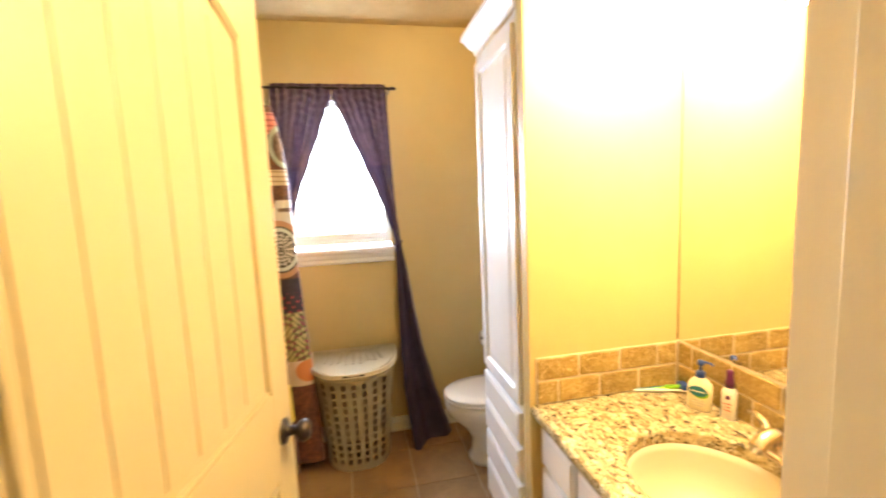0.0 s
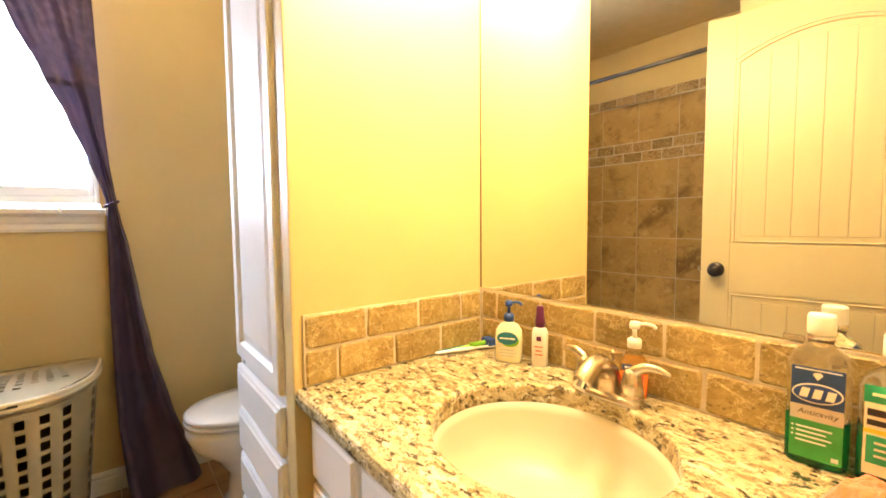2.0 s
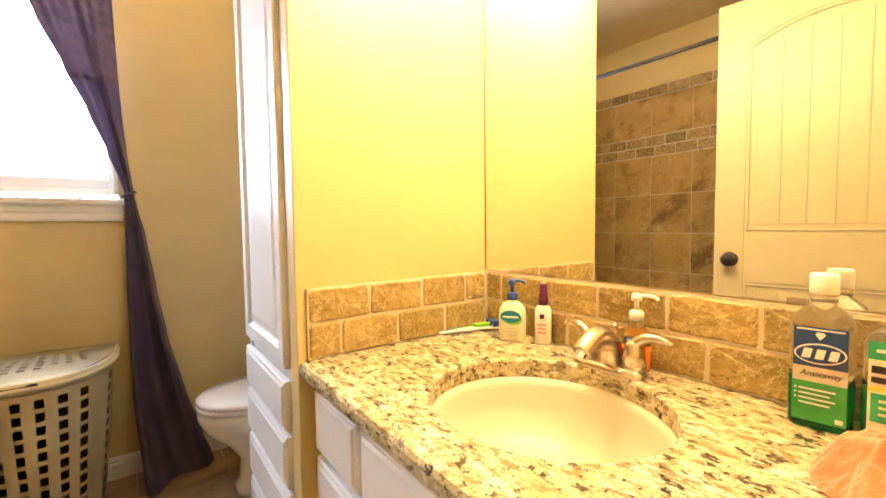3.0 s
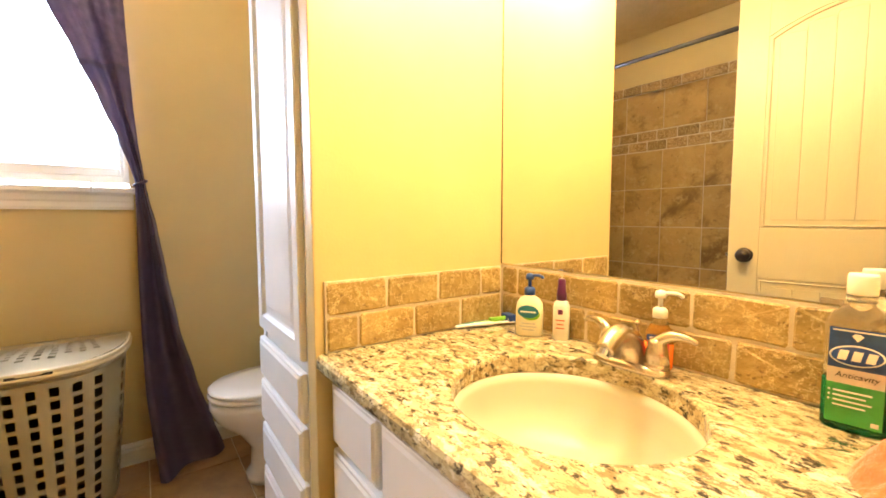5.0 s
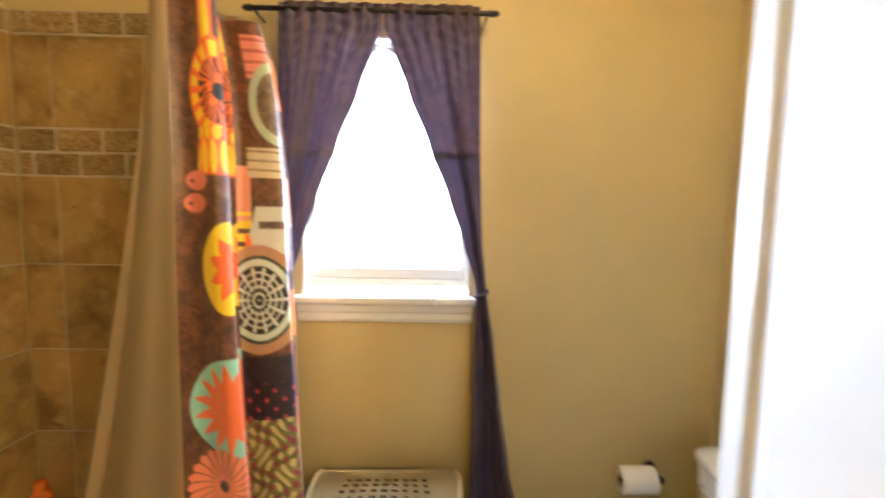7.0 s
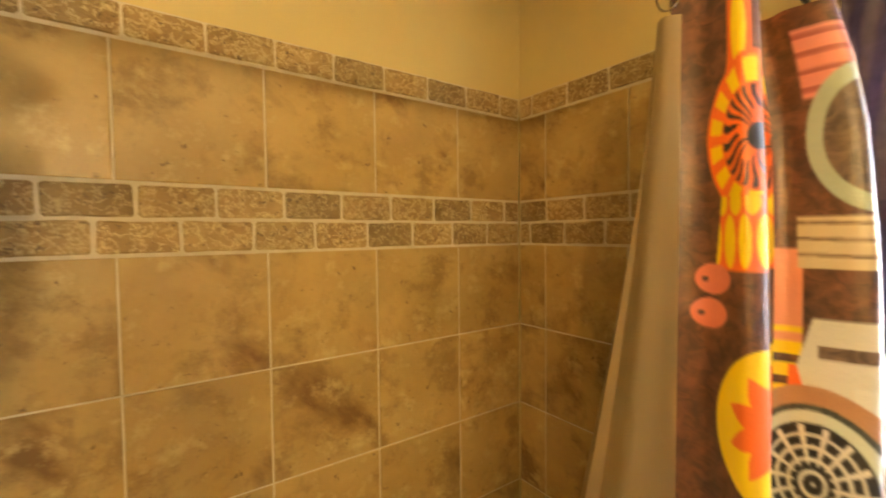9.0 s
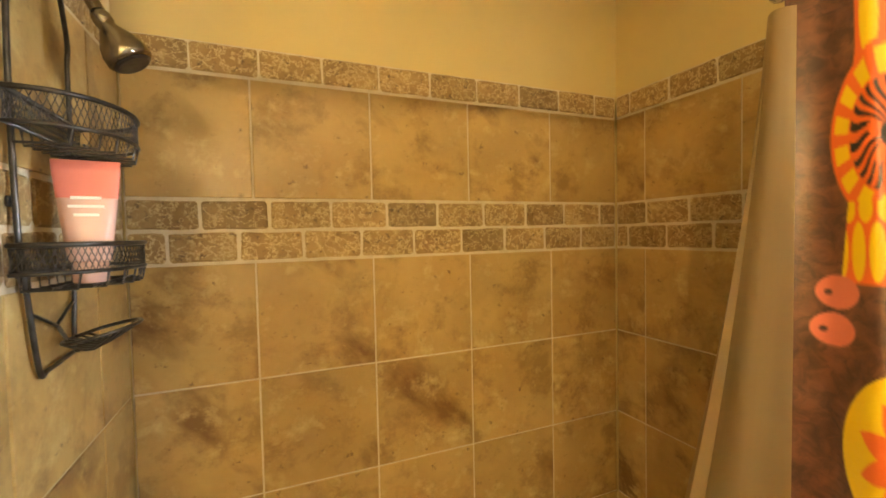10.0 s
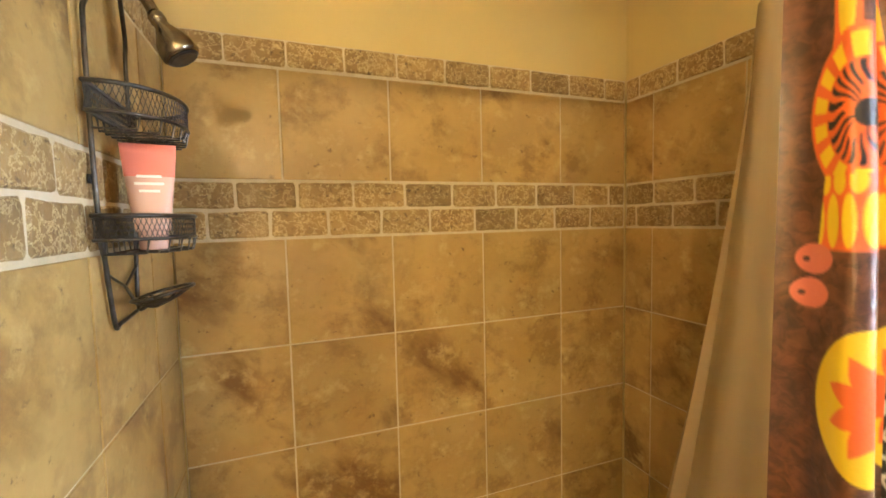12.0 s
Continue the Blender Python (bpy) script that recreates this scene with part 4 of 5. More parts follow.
    rgb = sum(dye(flat + da, ZZ.ravel() + dz, SEG.ravel()) for da in (-0.0012, 0, 0.0012) for dz in (-0.0012, 0, 0.0012)) / 9
    plain = np.clip((rgb[:, :1] - 0.20) / 0.12, 0, 1)
    lay.data.foreach_set("color", np.concatenate([rgb, plain], 1).astype(np.float32).ravel())
    me.materials.append(M_PRINT)
    ob = new("cloth", me)
    ob.parent = c
    # the vinyl liner, swung into the tub
    li = empty("shower_liner", "beige translucent vinyl shower liner hanging into the tub", "shower liner")
    bm = bmesh.new()
    rings = []
    for k in range(60):
        zz = 1.985 - (1.985 - 0.20) * k / 59
        s = (1.985 - zz) / (1.985 - 0.20)
        row = []
        for j in range(61):
            u = j / 60
            y = 4.715 + 0.36 * u + 0.012 * math.sin(2 * math.pi * u * 5)
            free = 0.118 - 0.34 * s ** 1.25 * (1 - 0.35 * u)
            x = free + (0.017 + 0.045 * s) * math.sin(2 * math.pi * (4.5 * u + 0.05 + 0.1 * s)) * (0.35 + 0.65 * min(1, u * 6))
            row.append((min(x, 0.122 if zz > 0.42 else 0.02), y - 0.03 * s * (1 - u), zz))
        rings.append(row)
    loft(bm, rings, False, False, False)
    part("sheet", bm, M_LINER, li, "", True)
    # the flap that spans from liner edge to the print cloth
    bm = bmesh.new()
    rings = []
    for k in range(60):
        zz = 1.985 - (1.985 - 0.42) * k / 59
        s = (1.985 - zz) / (1.985 - 0.20)
        x_in = 0.112 - 0.262 * s ** 1.15
        x_out = 0.150
        row = []
        for j in range(25):
            u = j / 24
            row.append((x_in + (x_out - x_in) * u, 4.722 - 0.014 * math.sin(math.pi * u) + 0.010 * math.sin(2 * math.pi * (1.6 * u + 0.3 * s)) * s, zz))
        rings.append(row)
    loft(bm, rings, False, False, False)
    part("edge_fold", bm, M_LINER, li, "", True)
    rod = empty("shower_rod", "grey metal shower curtain rod across the tub", "shower rod")
    part("rod", tube([(0.125, 3.712, 2.052), (0.125, YN - 0.002, 2.052)], 0.0125, 16), M_RODGREY, rod, "", True)
    for y, s in ((3.7115, 1), (YN - 0.0115, -1)):
        bm = bmesh.new()
        n = 20
        loft(bm, [[(0.125 + r * math.cos(2 * math.pi * i / n), y + s * h, 2.052 + r * math.sin(2 * math.pi * i / n)) for i in range(n)] for r, h in ((0.030, 0), (0.030, 0.004), (0.020, 0.010))])
        part("flange", bm, M_RODGREY, rod)
    for k in range(9):
        y = 4.735 + 0.045 * k
        loop = [(0.125 + 0.022 * math.sin(t), y + 0.003 * math.cos(t), 2.038 + 0.034 * math.cos(t)) for t in [2 * math.pi * i / 16 for i in range(17)]]
        r = empty("curtain_ring", "thin metal shower curtain ring on the rod", "curtain ring", "rings on the shower rod")
        part("loop", tube(loop, 0.0018, 6), M_CHROME, r)


build_shower_curtain()


# ---- toilet ----
def build_toilet():
    t = empty("toilet", "white two-piece toilet with closed elongated lid", "toilet")
    cy = 4.765
    bm = bmesh.new()
    rings = [ring(1.44, cy, 0.0, 0.215, 0.115, 40, 2.6), ring(1.44, cy, 0.02, 0.213, 0.113, 40, 2.6), ring(1.44, cy, 0.05, 0.195, 0.100, 40, 2.4), ring(1.435, cy, 0.14, 0.190, 0.098, 40, 2.3), ring(1.41, cy, 0.21, 0.215, 0.118, 40, 2.2),
             ring(1.375, cy, 0.28, 0.255, 0.160, 40, 2.1), ring(1.360, cy, 0.335, 0.262, 0.178, 40, 2.1), ring(1.360, cy, 0.362, 0.258, 0.178, 40, 2.1), ring(1.360, cy, 0.370, 0.235, 0.160, 40, 2.1)]
    loft(bm, rings)
    part("bowl", bm, M_PORC, t, "", True)
    bm = bmesh.new()
    loft(bm, [ring(1.355, cy, 0.3705, 0.245, 0.172, 40, 2.15), ring(1.355, cy, 0.374, 0.258, 0.182, 40, 2.15), ring(1.355, cy, 0.385, 0.260, 0.184, 40, 2.15), ring(1.355, cy, 0.390, 0.252, 0.178, 40, 2.15)])
    part("seat", bm, M_PORC, t, "", True)
    bm = bmesh.new()
    loft(bm, [ring(1.357, cy, 0.3925, 0.246, 0.172, 40, 2.15), ring(1.357, cy, 0.395, 0.259, 0.183, 40, 2.15), ring(1.357, cy, 0.406, 0.260, 0.184, 40, 2.15), ring(1.357, cy, 0.412, 0.250, 0.176, 40, 2.15), ring(1.357, cy, 0.417, 0.18, 0.12, 40, 2.1), ring(1.357, cy, 0.418, 0.04, 0.03, 40)])
    part("lid", bm, M_PORC, t, "", True)
    for s in (-1, 1):
        part("lid_hinge", box(1.575, 1.605, cy + s * 0.075 - 0.016, cy + s * 0.075 + 0.016, 0.372, 0.412, 0.006, 3), M_PORC, t)
    bm = bmesh.new()
    loft(bm, [ring(1.69, cy, 0.3705, 0.085, 0.190, 40, 5), ring(1.688, cy, 0.40, 0.092, 0.205, 40, 6), ring(1.686, cy, 0.735, 0.097, 0.215, 40, 7), ring(1.686, cy, 0.742, 0.094, 0.212, 40, 7)])
    part("tank", bm, M_PORC, t, "", True)
    bm = bmesh.new()
    loft(bm, [ring(1.684, cy, 0.7425, 0.098, 0.218, 40, 7), ring(1.683, cy, 0.748, 0.102, 0.223, 40, 7), ring(1.683, cy, 0.772, 0.102, 0.223, 40, 7), ring(1.683, cy, 0.780, 0.094, 0.214, 40, 7)])
    part("tank_lid", bm, M_PORC, t, "", True)
    part("flush_lever", tube(smooth_path([(1.588, cy + 0.150, 0.690), (1.575, cy + 0.150, 0.690), (1.570, cy + 0.130, 0.688), (1.570, cy + 0.085, 0.680)], 5), 0.006, 8), M_CHROME, t, "", True)
    for s in (-1, 1):
        part("bolt_cap", lathe([(0.013, 0), (0.013, 0.008), (0.009, 0.016), (0.002, 0.019)], 1.46, cy + s * 0.118, 0.0, 14), M_PORC, t, "", True)


build_toilet()


def build_paper_holder():
    h = empty("toilet_paper_holder", "black wall-mounted holder with a roll of white toilet paper", "toilet paper")
    z = 0.585
    for x in (1.565,):
        bm = bmesh.new()
        n = 18
        loft(bm, [[(x + r * math.cos(2 * math.pi * i / n), YN - d, z + r * math.sin(2 * math.pi * i / n)) for i in range(n)] for r, d in ((0.022, 0.0005), (0.022, 0.006), (0.009, 0.012), (0.008, 0.070), (0.013, 0.078), (0.013, 0.090), (0.004, 0.096))])
        part("post", bm, M_BLACK, h, "", True)
    part("spindle", tube([(1.420, YN - 0.082, z), (1.561, YN - 0.082, z)], 0.008, 12), M_BLACK, h)
    bm = bmesh.new()
    n = 36
    loft(bm, [[(x, YN - 0.082 + r * math.cos(2 * math.pi * i / n), z + r * math.sin(2 * math.pi * i / n)) for i in range(n)] for x, r in ((1.423, 0.021), (1.422, 0.043), (1.424, 0.045), (1.540, 0.045), (1.542, 0.043), (1.541, 0.021), (1.433, 0.021))], True, False, False)
    part("paper_roll", bm, M_PAPER, h, "roll of white paper", True)


build_paper_holder()


# ---- laundry hamper ----
def build_hamper():
    h = empty("laundry_hamper", "almond plastic slotted laundry hamper with lid, under the window", "hamper")
    cx, yb = 0.612, YN - 0.100
    def outline(z, grow=0.0, n=120):
        """D-shaped plan: flat back, bowed front; narrower at the foot."""
        k = z / 0.585
        hw = 0.185 + 0.052 * k + grow
        dp = 0.262 + 0.100 * k + grow
        out = []
        for i in range(n + 1):
            a = -0.45 + (math.pi + 0.9) * i / n
            c, s = math.cos(a), math.sin(a)
            m = (abs(c) ** 3.0 + abs(s) ** 2.2) ** (-1 / 2.5)
            out.append((cx - hw * c * m, yb - (dp if s > 0 else 0.075) * s * m, z))
        return out
    # body wall with slots: columns across the bow, rows up its height
    n = 120
    rows_z = [0.0, 0.012, 0.030]
    slots = []
    z = 0.044
    for r in range(11):
        slots.append((z, z + 0.031))
        rows_z += [z, z + 0.031]
        z += 0.0465
    rows_z += [0.560, 0.572, 0.585]
    rows_z = sorted(set(round(q, 4) for q in rows_z))
    bm = bmesh.new()
    grid = [[bm.verts.new(p) for p in outline(q, 0.006 if q > 0.565 else 0.0)] for q in rows_z]
    open_cols = set()
    for c0 in (12, 19, 26, 37, 44, 51, 58, 65, 72, 79, 94, 101, 108):
        open_cols.update((c0, c0 + 1, c0 + 2))
    for a in range(len(rows_z) - 1):
        hole = any(abs(rows_z[a] - s[0]) < 1e-3 for s in slots)
        for i in range(n):
            if hole and i in open_cols:
                continue
            bm.faces.new((grid[a][i], grid[a][i + 1], grid[a + 1][i + 1], grid[a + 1][i]))
        bm.faces.new((grid[a][n], grid[a][0], grid[a + 1][0], grid[a + 1][n]))
    bm.faces.new(grid[0])
    geom = bmesh.ops.solidify(bm, geom=bm.faces[:], thickness=0.0028)
    part("basket", bm, M_HAMPER, h)
    # lid with rows of vents, a little dished, with a lipped rim
    bm = bmesh.new()
    zt = 0.588
    rim = [outline(zt, 0.004), outline(zt - 0.010, 0.010), outline(zt - 0.009, 0.016), outline(zt + 0.004, 0.017), outline(zt + 0.006, 0.013), outline(zt + 0.010, 0.014), outline(zt + 0.019, 0.012), outline(zt + 0.023, 0.007), outline(zt + 0.018, 0.0)]
    loft(bm, rim + [[(cx + (x - cx) * 0.985, yb + (y - yb) * 0.985, zt + 0.002) for x, y, q in outline(zt, 0.0)]], True, False, False)
    part("lid_rim", bm, M_HAMPER, h, "", True)
    bm = bmesh.new()
    nx, ny = 96, 60
    hw, dp = 0.237, 0.362
    def inside(x, y):
        u, v = (x - cx) / (hw + 0.0), (yb - y) / dp
        return (abs(u) ** 3.0 + abs(v if v > 0 else v * dp / 0.075) ** 2.2) <= 1.0
    vs = {}
    def vert(i, j):
        if (i, j) not in vs:
            x, y = cx - hw + 2 * hw * i / nx, yb + 0.040 - (dp + 0.040) * j / ny
            bow = 0.020 + 0.020 * (1 - ((x - cx) / hw) ** 2) * (1 - (2 * (yb - y) / dp - 1) ** 2)
            vs[(i, j)] = bm.verts.new((x, y, zt + bow - 0.004))
        return vs[(i, j)]
    for i in range(nx):
        for j in range(ny):
            x, y = cx - hw + 2 * hw * (i + 0.5) / nx, yb + 0.040 - (dp + 0.040) * (j + 0.5) / ny
            if not inside(x, y):
                continue
            fan = 1.0 + 0.5 * (yb - y) / dp
            col = (x - cx) / (0.030 * fan)
            if 9 <= j <= 46 and (j - 9) % 5 < 2 and abs(col) < 4.5 and abs(col - round(col)) < 0.24 and j < 46 - 0.6 * abs(col) ** 2:
                continue
            bm.faces.new((vert(i, j), vert(i + 1, j), vert(i + 1, j + 1), vert(i, j + 1)))
    bmesh.ops.solidify(bm, geom=bm.faces[:], thickness=0.003)
    part("lid", bm, M_HAMPER, h, "vented plastic lid")
    part("lid_gap", box(cx - 0.055, cx + 0.055, yb - 0.3775, yb - 0.3735, zt + 0.005, zt + 0.013), M_INK, h)


build_hamper()


# ---- on the vanity ----
def placed(ob, x, y, z, turn):
    ob.location, ob.rotation_euler[2] = (x, y, z), radians(turn)
    return ob


def plaque(name, parent, m, outline, y, thick=0.0008, label=""):
    """A flat printed shape on a front that faces -y: outline of (x, z)."""
    bm = bmesh.new()
    loft(bm, [[(a, y, b) for a, b in outline], [(a, y - thick, b) for a, b in outline]])
    return part(name, bm, m, parent, label)


def oval(cx, cz, rx, rz, n=28, tilt=0.0):
    out = []
    for i in range(n):
        a = 2 * math.pi * i / n
        x, z = rx * math.cos(a), rz * math.sin(a)
        out.append((cx + x * math.cos(tilt) - z * math.sin(tilt), cz + x * math.sin(tilt) + z * math.cos(tilt)))
    return out


def quad(x0, x1, z0, z1, skew=0.0):
    return [(x0, z0), (x1, z0), (x1 + skew, z1), (x0 + skew, z1)]


def pump_head(parent, m, z, reach=0.045):
    part("pump_collar", lathe([(0.014, 0), (0.014, 0.016), (0.010, 0.020), (0.006, 0.021)], 0, 0, z, 20), m, parent, "", True)
    part("pump_stem", lathe([(0.0045, 0), (0.0045, 0.020)], 0, 0, z + 0.021, 12), m, parent, "", True)
    bm = lathe([(0.010, 0), (0.011, 0.006), (0.009, 0.014), (0.003, 0.016)], 0, 0, z + 0.040, 20)
    tube(smooth_path([(0, 0, z + 0.049), (reach * 0.5, 0, z + 0.051), (reach * 0.85, 0, z + 0.049), (reach, 0, z + 0.043)], 4), [0.0038] * 12 + [0.0026], 8, bm)
    part("pump_nozzle", bm, m, parent, "", True)


def build_lotion():
    b = placed(empty("lotion_bottle", "cream lotion bottle with blue pump on the granite", "lotion bottle"), 1.722, 3.672, CT + 0.0005, -58)
    bm = bmesh.new()
    loft(bm, [ring(0, 0, z, rx, ry, 36, p) for z, rx, ry, p in ((0, 0.030, 0.018, 3.5), (0.006, 0.034, 0.021, 3.5), (0.060, 0.035, 0.021, 3.2), (0.084, 0.033, 0.020, 3.0), (0.098, 0.024, 0.016, 2.4), (0.104, 0.014, 0.013, 2), (0.107, 0.012, 0.012, 2))])
    part("body", bm, M_CREAM, b, "", True)
    plaque("logo_crescent", b, M_GREEN, oval(0.006, 0.060, 0.024, 0.016), -0.0212)
    plaque("logo_oval", b, M_TEAL, oval(0, 0.066, 0.027, 0.0165), -0.0221)
    plaque("logo_bar", b, M_WHITE, quad(-0.020, 0.020, 0.0635, 0.0675), -0.0230)
    for k, w in enumerate((0.018, 0.022, 0.015)):
        plaque("print_bar", b, M_SILVERPRINT, quad(-w, w, 0.034 - 0.008 * k, 0.037 - 0.008 * k), -0.0214)
    pump_head(b, M_BLUE, 0.107, 0.034)


def build_spray():
    b = placed(empty("small_bottle", "slim white bottle with plum cap on the granite", "toiletry bottle"), 1.757, 3.598, CT + 0.0005, -62)
    bm = bmesh.new()
    loft(bm, [ring(0, 0, z, rx, ry, 32, p) for z, rx, ry, p in ((0, 0.018, 0.013, 3.5), (0.004, 0.020, 0.015, 3.5), (0.085, 0.020, 0.015, 3.2), (0.096, 0.016, 0.013, 2.6), (0.100, 0.010, 0.010, 2))])
    part("body", bm, M_WHITE, b, "", True)
    part("cap", lathe([(0.0125, 0), (0.0125, 0.016), (0.010, 0.032), (0.0095, 0.050), (0.007, 0.054)], 0, 0, 0.100, 24), M_PURPCAP, b, "glossy plum cap", True)
    plaque("logo_square", b, M_PURPCAP, quad(-0.006, 0.006, 0.066, 0.078), -0.0152)
    for k, w in enumerate((0.011, 0.008, 0.010)):
        plaque("print_bar", b, M_REDP, quad(-w, w, 0.050 - 0.010 * k, 0.0525 - 0.010 * k), -0.0152)


def build_toothbrush(m, name_label, x, y, turn, lift):
    t = placed(empty("toothbrush", name_label, "toothbrush", "toothbrushes on the countertop"), x, y, CT + lift, turn)
    part("handle", tube(smooth_path([(-0.085, 0, 0), (-0.05, 0.001, 0.001), (0, 0.003, 0.002), (0.04, 0.001, 0.003), (0.072, 0, 0.004)], 4), [0.0045] * 6 + [0.006] * 5 + [0.0035] * 6, 10), m, t, "", True)
    part("brush_head", box(0.070, 0.094, -0.005, 0.005, 0.000, 0.006, 0.002), m, t)
    part("bristles", box(0.072, 0.092, -0.004, 0.004, 0.0062, 0.016, 0.001), M_WHITE, t)


def build_razor():
    r = placed(empty("razor", "lime and blue plastic razor lying by the wall", "razor"), 1.722, 3.800, CT + 0.007, -14)
    part("handle", tube(smooth_path([(-0.075, 0, 0), (-0.03, 0.003, 0.003), (0.02, 0, 0.010), (0.042, 0, 0.014)], 5), 0.006, 10), M_GREEN, r, "", True)
    part("blade_head", box(0.030, 0.058, -0.022, 0.022, 0.002, 0.022, 0.005, 3), M_BLUE, r, "blue blade guard")
    part("grip", box(-0.02, 0.024, -0.008, 0.008, 0.004, 0.016, 0.004, 2), M_GREEN, r)


def build_faucet():
    f = placed(empty("faucet", "brushed nickel two-handle centerset faucet", "faucet"), 1.710, 3.387, CT + 0.0005, 0)
    bm = bmesh.new()
    loft(bm, [ring(0, 0, z, rx, ry, 48, 3.0) for z, rx, ry in ((0, 0.026, 0.078), (0.006, 0.027, 0.079), (0.013, 0.024, 0.075), (0.016, 0.018, 0.068))])
    part("base_plate", bm, M_NICKEL, f, "", True)
    path = smooth_path([(0.010, 0, 0.008), (0.008, 0, 0.034), (-0.006, 0, 0.060), (-0.034, 0, 0.076), (-0.066, 0, 0.071), (-0.092, 0, 0.052)], 6)
    rad = [0.0285 - 0.0105 * (i / (len(path) - 1)) ** 0.8 for i in range(len(path))]
    part("spout", tube(path, rad, 22), M_NICKEL, f, "", True)
    part("aerator", tube([(-0.091, 0, 0.053), (-0.099, 0, 0.043)], 0.0125, 16), M_CHROME, f)
    for s in (-1, 1):
        part("handle_hub", lathe([(0.0235, 0), (0.0235, 0.010), (0.0225, 0.0105), (0.0225, 0.0125), (0.0232, 0.013), (0.0195, 0.036), (0.0165, 0.050), (0.0125, 0.058), (0.004, 0.061)], 0.004, s * 0.052, 0.012, 28), M_NICKEL, f, "", True)
        lev = smooth_path([(0.004, s * 0.050, 0.050), (0.005, s * 0.058, 0.068), (0.008, s * 0.078, 0.080), (0.014, s * 0.102, 0.080), (0.018, s * 0.120, 0.073)], 6)
        part("lever", tube(lev, [0.0145 - 0.0092 * i / (len(lev) - 1) for i in range(len(lev))], 14), M_NICKEL, f, "", True)
    part("lift_rod", tube([(0.024, 0, 0.010), (0.024, 0, 0.085)], 0.003, 8), M_NICKEL, f)
    part("lift_knob", lathe([(0.002, 0), (0.006, 0.003), (0.006, 0.009), (0.002, 0.012)], 0.024, 0, 0.083, 14), M_NICKEL, f, "", True)


def build_soap():
    s = placed(empty("soap_dispenser", "clear pump bottle of orange hand soap behind the faucet", "soap dispenser"), 1.755, 3.352, CT + 0.0005, -70)
    bm = bmesh.new()
    sh = ((0, 0.024, 0.011, 3), (0.004, 0.026, 0.012, 3), (0.052, 0.027, 0.012, 2.8))
    loft(bm, [ring(0, 0, z, rx, ry, 32, p) for z, rx, ry, p in sh])
    part("soap", bm, M_ORSOAP, s, "orange liquid soap", True)
    bm = bmesh.new()
    loft(bm, [ring(0, 0, z, rx, ry, 32, p) for z, rx, ry, p in ((0.0525, 0.027, 0.012, 2.8), (0.072, 0.026, 0.012, 2.6), (0.084, 0.020, 0.0115, 2.3), (0.090, 0.016, 0.011, 2.2))])
    part("upper_bottle", bm, M_AMBER, s, "clear amber upper bottle", True)
    bm = bmesh.new()
    loft(bm, [ring(0, 0, z, rx, ry, 32, 2.2) for z, rx, ry in ((0.0905, 0.0165, 0.0112), (0.100, 0.013, 0.011), (0.104, 0.012, 0.011))])
    part("neck", bm, M_CLEARPL, s, "", True)
    plaque("label_band", s, M_NAVY, quad(-0.021, 0.021, 0.058, 0.070), -0.0136)
    plaque("label_bar", s, M_WHITE, quad(-0.016, 0.016, 0.062, 0.066), -0.0146)
    plaque("label_patch", s, M_REDP, quad(-0.020, 0.020, 0.028, 0.055), -0.0136)
    pump_head(s, M_WHITE, 0.104, 0.040)


def text_mesh(body, size, parent, m, x, y, z, shear=0.0):
    cu = bpy.data.curves.new("lettering", "FONT")
    cu.body, cu.size, cu.align_x, cu.extrude, cu.shear = body, size, "CENTER", 0.0003, shear
    tmp = bpy.data.objects.new("lettering", cu)
    scene.collection.objects.link(tmp)
    me = bpy.data.meshes.new_from_object(tmp.evaluated_get(bpy.context.evaluated_depsgraph_get()))
    bpy.data.objects.remove(tmp)
    me.materials.clear()
    me.materials.append(m)
    ob = new("lettering", me)
    ob.parent = parent
    ob.location, ob.rotation_euler = (x, y, z), (radians(90), 0, 0)
    return ob


def bottle_shell(parent, half_w, half_d, fill, height):
    bm = bmesh.new()
    sh = [(0, 0.92, 0.90), (0.005, 1.0, 1.0), (fill, 1.0, 1.0), (fill + 0.0004, 0.97, 0.96)]
    loft(bm, [ring(0, 0, z, half_w * a, half_d * b, 40, 4.5) for z, a, b in sh])
    part("liquid", bm, M_GREENLIQ, parent, "green mouthwash", True)
    bm = bmesh.new()
    sh = [(fill + 0.0008, 1.0, 1.0), (height - 0.060, 1.0, 1.0), (height - 0.046, 0.86, 0.92), (height - 0.034, 0.52, 0.70), (height - 0.030, 0.40, 0.62), (height - 0.022, 0.38, 0.60)]
    loft(bm, [ring(0, 0, z, half_w * a, half_d * b, 40, 3.5 if i < 3 else 2.2) for i, (z, a, b) in enumerate(sh)])
    part("shell", bm, M_CLEARPL, parent, "clear plastic upper bottle", True)


